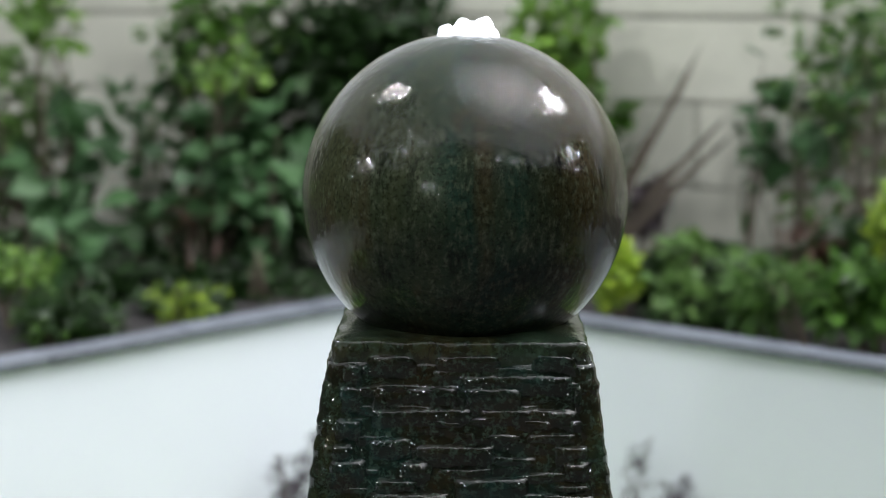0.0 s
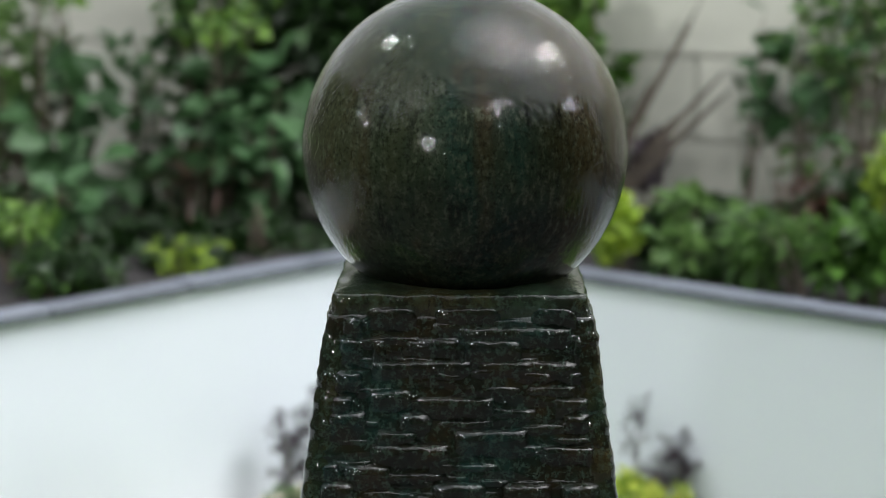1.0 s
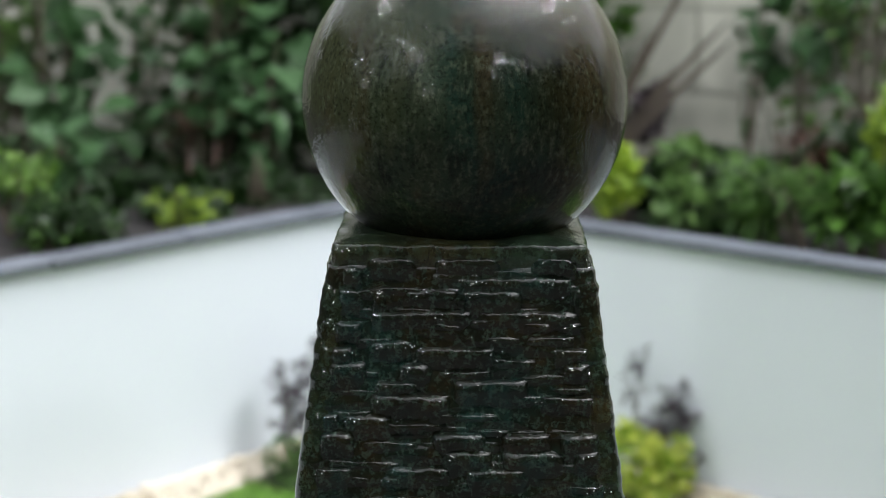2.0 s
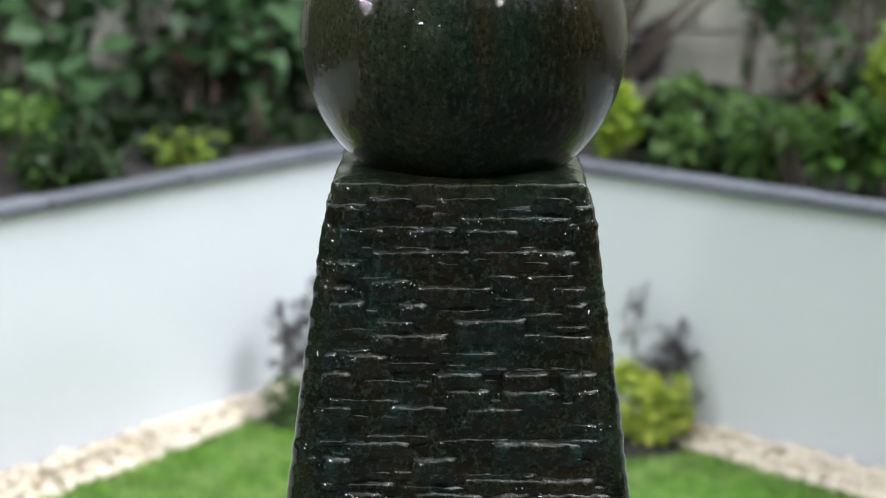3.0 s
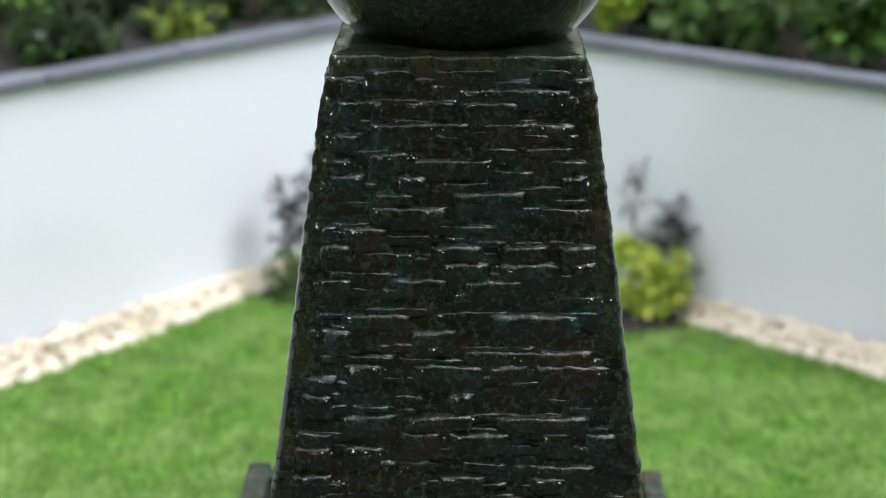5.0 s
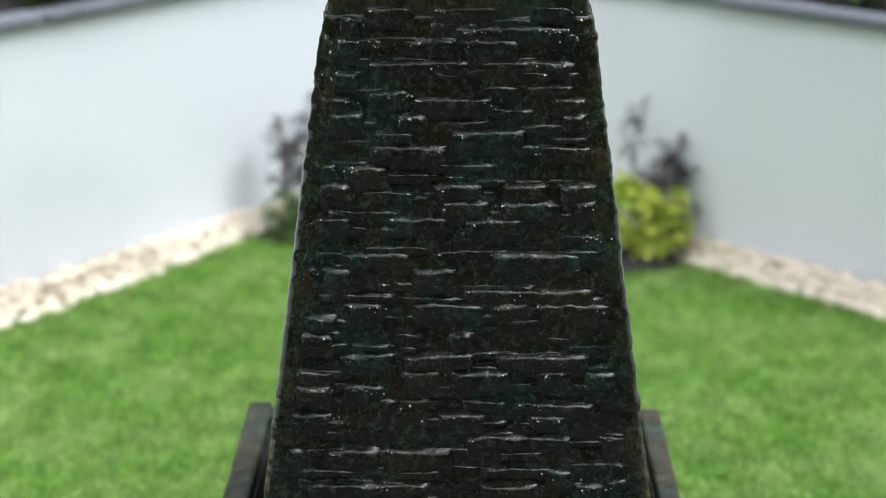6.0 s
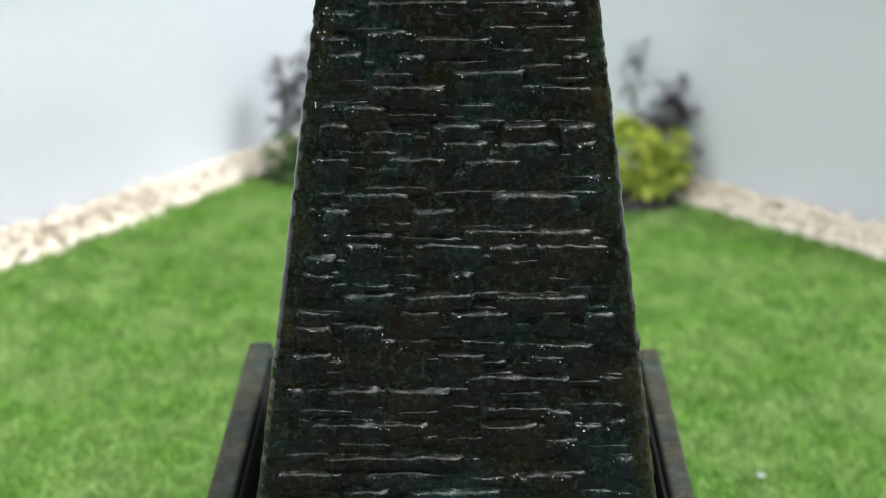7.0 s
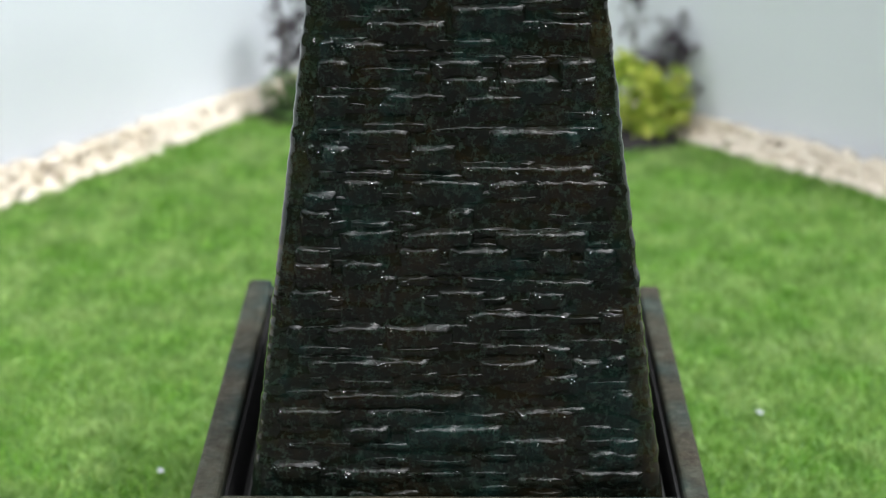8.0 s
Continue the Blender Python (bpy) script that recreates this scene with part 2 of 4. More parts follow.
def box(bm, x0, x1, y0, y1, z0, z1, bevel=0.0, seg=2):
    r = bmesh.ops.create_cube(bm, size=1.0, matrix=Matrix.Translation(((x0 + x1) / 2, (y0 + y1) / 2, (z0 + z1) / 2)) @ Matrix.Diagonal((x1 - x0, y1 - y0, z1 - z0, 1)))
    if bevel:
        edges = list({e for v in r["verts"] for e in v.link_edges})
        bmesh.ops.bevel(bm, geom=edges, offset=bevel, segments=seg, affect="EDGES", profile=0.5)


def roughen(bm, amount, scale, seed=0):
    for v in bm.verts:
        v.co += amount * noise.noise_vector(v.co * scale + Vector((seed, seed * 0.7, 0)))


def rounded_square(half, radius, seg=4):
    """Points round a square with rounded corners, counter-clockwise."""
    pts = []
    for cx, cy, a0 in ((1, -1, -90), (1, 1, 0), (-1, 1, 90), (-1, -1, 180)):
        for k in range(seg + 1):
            a = radians(a0 + 90 * k / seg)
            pts.append((cx * (half - radius) + radius * math.cos(a), cy * (half - radius) + radius * math.sin(a)))
    return pts


def lathe(profile, material, name, seg=24):
    verts, faces = [], []
    for r, z in profile:
        for k in range(seg):
            a = 2 * math.pi * k / seg
            verts.append((r * math.cos(a), r * math.sin(a), z))
    for j in range(len(profile) - 1):
        for k in range(seg):
            k2 = (k + 1) % seg
            faces.append((j * seg + k, j * seg + k2, (j + 1) * seg + k2, (j + 1) * seg + k))
    return mesh_of(name, verts, faces, material, True)


# ---------------------------------------------------------------- setting
LEFT_END, CORNER, RIGHT_END = Vector((-3.2, -0.784)), Vector((-0.206, 2.689)), Vector((3.2, -0.036))
CAP = 0.027

bm = bmesh.new()
bmesh.ops.create_grid(bm, x_segments=8, y_segments=8, size=400)
ground = hold("ground", bm_mesh("ground", bm, TURF))
tagged(ground, "short green lawn turf reaching away on all sides", "lawn", kind="structure")


# dark ground out of view, added to keep lawn green off the ball's reflections
bm = bmesh.new()
box(bm, -5.4, 5.4, -4.95, -0.34, -0.05, 0.012)
paving = hold("paving", bm_mesh("paving", bm, DARK_GROUND))
tagged(paving, "dark grey stone paving before the lawn", "paving", kind="structure")
# unseen dark strips beside the lawn, added to darken the ball's lower flanks
for x0, x1 in ((-1.85, -0.93), (0.90, 2.15)):
    bm = bmesh.new()
    box(bm, x0, x1, -0.338, 0.72, -0.05, 0.012)
    tagged(hold("paving", bm_mesh("paving", bm, DARK_GROUND)), "dark grey stone paving beside the lawn", "paving", kind="structure")


def run_of(a, b):
    """The matrix of a wall's run: x along it, y out of its back, origin at a."""
    d = (b - a).normalized()
    return Matrix(((d.x, -d.y, 0, a.x), (d.y, d.x, 0, a.y), (0, 0, 1, 0), (0, 0, 0, 1))), (b - a).length


def retaining_wall(name, a, b, first, label, top):
    m, length = run_of(a, b)
    bm = bmesh.new()
    box(bm, 0, length, 0, 0.14, -0.05, top)
    wall = hold(name, bm_mesh(name, bm, WHITE_WALL))
    wall.matrix_world = m
    tagged(wall, label, "wall", kind="structure")
    rng = random.Random(first)
    x = -0.02 if first == 1 else 0.0
    while x < length:
        w = min(rng.uniform(0.40, 0.46), length - x)
        bm = bmesh.new()
        box(bm, x + 0.002, x + w - 0.002, -0.030 + rng.uniform(-0.002, 0.002), 0.046, top + 0.002, top + CAP + rng.uniform(-0.002, 0.002), 0.006, 2)
        roughen(bm, 0.0015, 30, x)
        part("coping_stone", bm, COPING, wall, "grey slate coping stone" if x < 0.1 else "")
        x += w
    return wall


wall_left = retaining_wall("wall_west", LEFT_END, CORNER, 1, "low white rendered garden retaining wall with grey slate coping", 0.631)
wall_right = retaining_wall("wall_east", CORNER, RIGHT_END, 2, "low white rendered garden retaining wall with grey slate coping", 0.630)

# planting bed behind the walls: two stretches that meet behind the corner
def bed_stretch(name, quad):
    verts, faces, n = [], [], 26
    a, b, c, d = (Vector(p) for p in quad)
    for j in range(n + 1):
        for i in range(n + 1):
            p = a.lerp(b, i / n).lerp(d.lerp(c, i / n), j / n)
            verts.append((p.x, p.y, 0.615 + 0.022 * noise.noise(Vector((p.x * 6, p.y * 6, 0)))))
    for j in range(n):
        for i in range(n):
            k = j * (n + 1) + i
            faces.append((k, k + 1, k + n + 2, k + n + 1))
    ob = hold(name, mesh_of(name, verts, faces, SOIL, True))
    return tagged(ob, "raised bed of dark crumbly soil behind the low wall", "soil", kind="structure")


bed_stretch("garden_bed_west", ((-3.28, -0.70), (-0.206, 2.84), (-0.206, 3.6), (-4.5, 5.1)))
bed_stretch("garden_bed_east", ((-0.206, 2.84), (3.28, 0.05), (4.6, 1.9), (-0.206, 3.6)))


def back_line(x):
    return 3.42 - 0.36 * x


# dark mulch round the shrubs in the corner of the lawn
def mulch(at, rx, ry, seed):
    bm = bmesh.new()
    bmesh.ops.create_icosphere(bm, subdivisions=4, radius=1)
    for v in bm.verts:
        f = 1 + 0.18 * noise.noise(v.co * 1.6 + Vector((seed, 0, 0)))
        v.co = Vector((v.co.x * rx * f, v.co.y * ry * f, v.co.z * 0.022 + 0.006 * noise.noise(v.co * 9)))
    ob = hold("mulch", bm_mesh("mulch", bm, SOIL, True))
    ob.location = (*at, 0.006)
    return tagged(ob, "patch of dark mulch round the shrubs at the lawn's edge", "soil", kind="structure")


mulch((0.40, 1.985), 0.13, 0.10, 1)
mulch((-0.40, 2.17), 0.12, 0.09, 2)

# boundary wall of long pale panels
m_back, back_len = run_of(Vector((-4.4, back_line(-4.4))), Vector((4.4, back_line(4.4))))
bm = bmesh.new()
box(bm, 0, back_len, 0.012, 0.16, 0.0, 2.165)
wall_north = hold("wall_north", bm_mesh("wall_north", bm, JOINT))
wall_north.matrix_world = m_back
tagged(wall_north, "boundary wall of long pale weathered concrete panels", "wall", kind="structure")
PANEL_H = 0.252


def panels():
    rng = random.Random(5)
    for row in range(12):
        z0 = 1.143 + (row - 5) * PANEL_H
        if z0 + PANEL_H < 0.3 or z0 > 2.0:
            continue
        x = -rng.uniform(0.0, 0.8)
        while x < back_len:
            w = rng.uniform(1.7, 2.3)
            a, b = max(0, x + 0.003), min(back_len, x + w - 0.003)
            if b - a > 0.05:
                bm = bmesh.new()
                box(bm, a, b, -0.012, 0.011, z0 + 0.004, z0 + PANEL_H - 0.004, 0.005, 2)
                roughen(bm, 0.002, 9, row)
                part("panel", bm, PANEL, wall_north)
            x += w


panels()

# unseen walls behind and beside the camera, added to close it and darken reflections
for name, (a, b) in {"wall_south": (Vector((5.5, -5.0)), Vector((-5.5, -5.0))), "wall_side_west": (Vector((-5.5, -5.0)), Vector((-5.5, 5.6))), "wall_side_east": (Vector((5.5, 2.0)), Vector((5.5, -5.0)))}.items():
    m, length = run_of(a, b)
    bm = bmesh.new()
    box(bm, 0, length, 0, 0.2, 0, 5.6 if name == "wall_south" else 4.0)
    w = hold(name, bm_mesh(name, bm, DARK_WALL))
    w.matrix_world = m
    tagged(w, "plain dark grey rendered wall closing the courtyard", "wall", kind="structure")


# unseen lamps added round the lawn; their bright lenses make the wet ball's glints
def garden_lamp(foot, height, radius, aim=(0, 0, 1.25)):
    root = new("garden_lamp")
    root.location = (foot[0], foot[1], 0)
    tagged(root, "tall black garden lamp post with a round lit head", "lamp", "garden lamps round the lawn")
    hold("post", lathe([(0.05, 0.0), (0.05, 0.02), (0.018, 0.04), (0.016, height - radius * 1.2)], POST, "post", 12), root)
    d = (Vector(aim) - Vector((foot[0], foot[1], height))).normalized()
    turn = Matrix.Translation((0, 0, height)) @ d.to_track_quat("Z", "Y").to_matrix().to_4x4()
    head = hold("head", lathe([(0.001, -radius), (radius * 0.8, -radius * 0.8), (radius * 1.12, -0.01), (radius * 1.12, 0.012), (radius * 1.02, 0.012)], POST, "head", 20), root)
    lens = hold("lens", lathe([(radius, 0.010), (radius * 0.6, 0.014), (0.001, 0.016)], LENS, "lens", 20), head, "round lit lamp lens")
    head.matrix_local = turn
    return root


for foot, height, radius in (((-2.5, 0.75), 5.0, 0.23), ((3.6, 1.4), 5.0, 0.33), ((-3.3, -3.6), 4.6, 0.21), ((2.2, -4.4), 4.2, 0.21), ((-4.6, -1.2), 2.8, 0.15), ((-2.0, -4.5), 2.2, 0.16), ((4.8, -0.1), 3.1, 0.16)):
    garden_lamp(foot, height, 0.92 * radius)


# ---------------------------------------------------------------- fountain
CX = -0.0085
TOP_Z, FOOT_Z, HALF_TOP, SLOPE = 1.074, 0.27, 0.1485, 0.1338
BALL_R, BALL_Z, BALL_X = 0.2030, 1.2320, 0.0045


def half_at(z):
    return HALF_TOP + (TOP_Z - z) * SLOPE


fountain = new("water_fountain")
fountain.location = (CX, 0, 0)
tagged(fountain, "dark wet stone fountain with a ball on a tapered pedestal", "fountain")


def ring_block(name, rings, material, coarse=0.0):
    """A block of stacked rounded squares, uneven all over; rings: height, half width across, half depth, corner radius."""
    verts, faces, per = [], [], 0
    for z, wide, deep, rad in rings:
        base = rounded_square(deep, rad)
        pts = []
        for i, p in enumerate(base):
            q = base[(i + 1) % len(base)]
            n = 26 if math.hypot(q[0] - p[0], q[1] - p[1]) > 0.05 else 1
            pts += [(p[0] + (q[0] - p[0]) * k / n, p[1] + (q[1] - p[1]) * k / n) for k in range(n)]
        per = len(pts)
        for x, y in pts:
            o = Vector((x * wide / deep, y, z))
            layer = Vector((o.x * 18, o.y * 18, o.z * 75))
            verts.append(o + coarse * noise.noise_vector(layer) + 0.0020 * noise.noise_vector(o * 48) + 0.0013 * noise.noise_vector(o * 130))
    for j in range(len(rings) - 1):
        for k in range(per):
            k2 = (k + 1) % per
            faces.append((j * per + k, j * per + k2, (j + 1) * per + k2, (j + 1) * per + k))
    faces.append(tuple((len(rings) - 1) * per + k for k in range(per)))
    return mesh_of(name, verts, faces, material, True)


def pedestal_body():
    zs = [FOOT_Z + k * 0.0070 for k in range(112)]
    return ring_block("pedestal", [(z, half_at(z) + 0.0085, half_at(z) - 0.0035, 0.017) for z in zs], WET_BODY, 0.0046)


pedestal = hold("pedestal", pedestal_body(), fountain, "tapered dark stone pedestal with a flat rounded top, running with water")


def corner_edge(sx, sy, seed):
    """A smooth worn edge that runs down one corner of the pedestal, scalloped by the courses."""
    verts, faces, rad, n = [], [], 0.017, 15
    zs = [FOOT_Z + 0.004 + k * 0.0052 for k in range(150)]
    for z in zs:
        cx, cy = half_at(z) + 0.0085 - rad, half_at(z) - 0.0035 - rad
        r = rad + 0.0022 + 0.0022 * noise.noise(Vector((seed, 0, z * 62))) + 0.0010 * noise.noise(Vector((seed, 5, z * 190))) - 0.007 * min(1.0, max(0.0, (z - 1.015) / 0.032))
        for k in range(n + 1):
            a = radians(-40 + 170 * k / n)    # both borders sink into the faces
            verts.append((sx * (cx + r * math.sin(a)), sy * (cy + r * math.cos(a)), z))
    for j in range(len(zs) - 1):
        for k in range(n):
            q = j * (n + 1) + k
            faces.append((q, q + 1, q + n + 2, q + n + 1) if sx * sy < 0 else (q, q + n + 1, q + n + 2, q + 1))
    hold("corner_edge", mesh_of("corner_edge", verts, faces, EDGE, True), pedestal, "smooth olive wet corner edge")


for i, (sx, sy) in enumerate(((-1, -1), (1, -1), (-1, 1), (1, 1))):
    corner_edge(sx, sy, 3.7 * i)

hold("top_slab", ring_block("top_slab", [(1.040, 0.156, 0.1475, 0.013), (1.050, 0.156, 0.1500, 0.013), (1.056, 0.155, 0.1525, 0.013), (1.066, 0.1545, 0.1525, 0.012), (1.0710, 0.1525, 0.1506, 0.011), (1.0735, 0.1510, 0.1494, 0.010),
                                          (1.0745, 0.1480, 0.1465, 0.010), (1.0755, 0.139, 0.138, 0.010), (1.079, 0.122, 0.122, 0.010), (1.080, 0.07, 0.07, 0.010)], SLAB), pedestal, "olive wet top slab with a rounded lip")


def ledge_stone(x0, x1, top, height, depth, rng, cols=6, proud=True):
    """One hewn stone on a face: x across, thickness out of the face. Proud stones have a flat top ledge and taper back downwards; the others are low and rough."""
    if proud:
        rows = ((-0.08, -0.005), (0.0, 0.55 * depth), (0.06, 0.88 * depth), (0.13, 1.0 * depth), (0.32, 0.95 * depth), (0.60, 0.62 * depth), (0.84, 0.28 * depth), (1.0, -0.001))
    else:
        rows = ((0.0, 0.45 * depth), (0.12, 0.85 * depth), (0.35, depth), (0.75, 0.9 * depth), (1.0, 0.1 * depth))
    verts, faces = [], []
    s = rng.uniform(0, 50)
    lean = rng.uniform(-0.0016, 0.0016)
    w = x1 - x0
    e = min(0.003 / w, 0.15)
    us = [0.0] + [e + (1 - 2 * e) * k / (cols - 2) for k in range(cols - 1)] + [1.0]
    chip = rng.uniform(0.4, 1.2)
    sag = rng.uniform(0.0, 0.003)
    for j, (v, d) in enumerate(rows):
        for i, u in enumerate(us):
            end = 0 < i < cols
            soft = min(1.0, 0.3 + min(u, 1 - u) * w / 0.018) if proud else 1.0
            q = s + w * u * 34
            x = x0 + w * u + 0.0015 * noise.noise(Vector((s, v * 5, 1 + i)))
            z = top - height * v - (sag * abs(2 * u - 1) ** 3 if j < 5 and proud else 0) + lean * (u - 0.5) * 2 + 0.0022 * noise.noise(Vector((q * 1.2, 0.5 * j, 0))) + 0.0021 * noise.noise(Vector((q * 4.2, 0.9 * j, 5)))
            out = (d * soft if end else (min(d, -0.0022) if proud else -0.006)) + (chip * (0.0030 * noise.noise(Vector((q * 1.5, j * 1.3, 7))) + 0.0016 * noise.noise(Vector((q * 4.5, j * 2.3, 3)))) if j < len(rows) - 1 and (j or not proud) and end else 0)
            verts.append((x, out, z))
    for j in range(len(rows) - 1):
        for i in range(cols):
            a = j * (cols + 1) + i
            faces.append((a, a + cols + 1, a + cols + 2, a + 1))
    return verts, faces


def on_face(verts, side):
    """From face space into the pedestal's space; side 0 is the front, 1 the right, 3 the left."""
    turn = Matrix.Rotation(radians(90 * side), 3, "Z")
    grow = 0.0065 if side else 0.0
    return [turn @ Vector((x, -(half_at(z) - 0.006) - out - grow, z)) for x, out, z in verts]


# courses of the front: height of the top edge, then the stretches (in hundredths of the half width) where stones stand proud
COURSES_HIGH = {1.055: (-71, -31, -20, 32, 52, 96), 1.043: (-96, -71), 1.031: (-3, 83), 1.016: (-94, -69, -65, -52, -44, 0, 2, 46, 82, 98), 0.990: (-64, 10, 11, 85),
                0.977: (-98, -67), 0.955: (-63, -32), 0.947: (-97, -73, -32, 25, 64, 97), 0.928: (-96, -62, -42, -18, 69, 97), 0.907: (-58, -27, -5, 47),
                0.890: (-60, -5, 52, 98), 0.866: (-98, -77, -76, -43)}
COURSES_MID = {0.844: (-100, -66, -18, 18, 26, 60, 64, 95), 0.823: (-12, 22, 26, 67, 71, 97), 0.802: (-98, -65, -47, -4, 3, 44), 0.783: (84, 98), 0.760: (-73, -27, 19, 77),
               0.739: (-98, -84, -82, -61, -29, 1), 0.714: (3, 82), 0.697: (-68, -42, -28, 17, 18, 98), 0.681: (-90, -69), 0.660: (-97, -70, -6, 11), 0.634: (-68, -33, -32, 11, 21, 76)}
COURSES_LOW = {0.612: (-99, -69, -33, -7, -6, 32, 44, 65, 70, 98), 0.593: (-98, -68, -65, -39, 84, 97), 0.573: (-42, -32, 41, 77), 0.557: (-93, -67, -11, 17, 39, 62), 0.530: (4, 63, 77, 96),
               0.512: (-97, -81, -72, -40, -39, -1), 0.487: (44, 63), 0.468: (-79, -12, 11, 45, 59, 78), 0.449: (43, 65)}
COURSES_FOOT = {0.427: (-70, 5, 81, 98), 0.404: (-98, -56, -47, -10, 29, 62), 0.382: (-59, -32, -26, 24), 0.365: (27, 57, 76, 98), 0.348: (65, 97), 0.333: (-99, -66), 0.324: (-60, -22, 57, 96)}


def front_stones():
    rng = random.Random(11)
    for courses in (COURSES_HIGH, COURSES_MID, COURSES_LOW, COURSES_FOOT):
        for top, cuts in courses.items():
            h = half_at(top) + 0.009
            for a, b in zip(cuts[::2], cuts[1::2]):
                cols = max(5, min(36, int((b - a) * h / 100 / 0.0055)))
                edge = h - 0.0185    # the worn corners of the pedestal stay bare
                v, f = ledge_stone(max(-edge, a / 100 * h), min(edge, b / 100 * h), top + 0.004, rng.uniform(0.028, 0.042), rng.uniform(0.0085, 0.0128), rng, cols)
                hold("stone", mesh_of("stone", on_face(v, 0), f, WET, True), pedestal)
    # low worn stones lie between them, some barely standing out of the mortar
    z = 1.046
    while z > 0.29:
        h = half_at(z) + 0.008
        step = rng.uniform(0.018, 0.024)
        x = 0.019 - h + rng.uniform(0, 0.03)
        while x < h - 0.04:
            w = min(rng.uniform(0.03, 0.10), h - 0.019 - x)
            if rng.random() < 0.72:
                v, f = ledge_stone(x, x + w, z + rng.uniform(-0.006, 0.006), step * rng.uniform(0.6, 1.0), rng.uniform(0.0035, 0.0078), rng, max(4, int(w / 0.008)))
                hold("stone", mesh_of("stone", on_face(v, 0), f, WET, True), pedestal)
            x += w
        z -= step


def side_stones():
    verts, faces = [], []
    rng = random.Random(23)
    for side in (1, 2, 3):
        z = 1.050
        while z > 0.285:
            h = half_at(z) - 0.013
            step = rng.uniform(0.018, 0.023)
            x = -h
            while x < h - 0.01:
                w = min(rng.uniform(0.06, 0.16), h - x)
                if h - x - w < 0.03:
                    w = h - x
                v, f = ledge_stone(x, x + w, z, step + 0.002, rng.uniform(0.0030, 0.0080), rng, 8, False)
                n0 = len(verts)
                verts += on_face(v, side)
                faces += [tuple(n0 + i for i in q) for q in f]
                x += w
            z -= step
    ob = hold("flank_stonework", mesh_of("flank_stonework", verts, faces, WET, True), pedestal, "stacked ledge stones on the flanks")
    ob["kind"] = "stuff"


front_stones()
side_stones()

bm = bmesh.new()
bmesh.ops.create_uvsphere(bm, u_segments=96, v_segments=64, radius=BALL_R)
ball = part("ball", bm, BALL, fountain, "mottled dark green-brown glazed stone ball, wet", True)
ball.location = (BALL_X, 0, BALL_Z)

# basin: four thick rims round a sunk tray, and a low plinth under the pedestal
BX0, BX1, BY0, BY1, BZ, RIM = -0.345 - CX, 0.309 - CX, -0.300, 0.404, 0.300, 0.036
basin = hold("basin", mesh_of("basin", [(BX0, BY0, 0), (BX1, BY0, 0), (BX1, BY1, 0), (BX0, BY1, 0), (BX0, BY0, 0.2), (BX1, BY0, 0.2), (BX1, BY1, 0.2), (BX0, BY1, 0.2)],
                             [(0, 1, 5, 4), (1, 2, 6, 5), (2, 3, 7, 6), (3, 0, 4, 7), (4, 5, 6, 7), (3, 2, 1, 0)], BASIN_WET), fountain, "square brown-grey stone basin with thick rims")
for x0, x1, y0, y1 in ((BX0, BX0 + RIM, BY0, BY1), (BX1 - 0.028, BX1 + 0.002, BY0, BY1), (BX0 + RIM, BX1 - 0.028, BY0, BY0 + RIM), (BX0 + RIM, BX1 - 0.028, BY1 - RIM, BY1)):
    bm = bmesh.new()
    west = 0.012 if x0 == BX0 else 0.0    # the west rim is cast a little longer and higher
    box(bm, x0 - 0.001, x1 + 0.002, y0 - 0.002, y1 + 0.002 + west, 0.005, BZ + 0.4 * west, 0.007, 3)
    roughen(bm, 0.0012, 26, x0)
    part("rim", bm, BASIN, basin)
bm = bmesh.new()
box(bm, -0.272, 0.272, -0.262, 0.272, 0.19, 0.272, 0.006, 2)
part("plinth", bm, BASIN_WET, basin)
# thin black panels added inside the side rims so the gap reads black
for x0 in (BX0 + RIM + 0.003, BX1 - 0.028 - 0.007):
    bm = bmesh.new()
    box(bm, x0, x0 + 0.004, BY0 + RIM + 0.004, BY1 - RIM - 0.004, 0.195, BZ - 0.012)
    part("lining", bm, GAP_BLACK, basin, "black wet inner lining")

# ---------------------------------------------------------------- plants
LEAF_SHAPES = {
    "ovate": [(0, 0), (0.22, 0.16), (0.30, 0.42), (0.20, 0.74), (0, 1)],
    "heart": [(0, 0.06), (0.34, 0.05), (0.42, 0.34), (0.24, 0.72), (0, 1)],
    "narrow": [(0, 0), (0.09, 0.22), (0.12, 0.5), (0.08, 0.8), (0, 1)],
    "round": [(0, 0), (0.38, 0.20), (0.50, 0.52), (0.34, 0.86), (0, 1)],
}


def leaf_template(kind):
    """A folded leaf that grows along +y from its stalk, 1 long: rim pairs and a sunk midrib that droops at the tip."""
    shape = LEAF_SHAPES[kind]
    verts, faces = [], []
    for w, y in shape:
        verts += [(-w, y, 0.16 * w - 0.18 * y * y), (0, y, -0.06 * math.sin(3.1 * y) - 0.18 * y * y), (w, y, 0.16 * w - 0.18 * y * y)]
    for j in range(len(shape) - 1):
        a, b = 3 * j, 3 * j + 3
        for q in ((a, a + 1, b + 1, b), (a + 1, a + 2, b + 2, b + 1)):
            faces.append(q)
    return np.array(verts), np.array(faces)


TEMPLATES = {k: leaf_template(k) for k in LEAF_SHAPES}


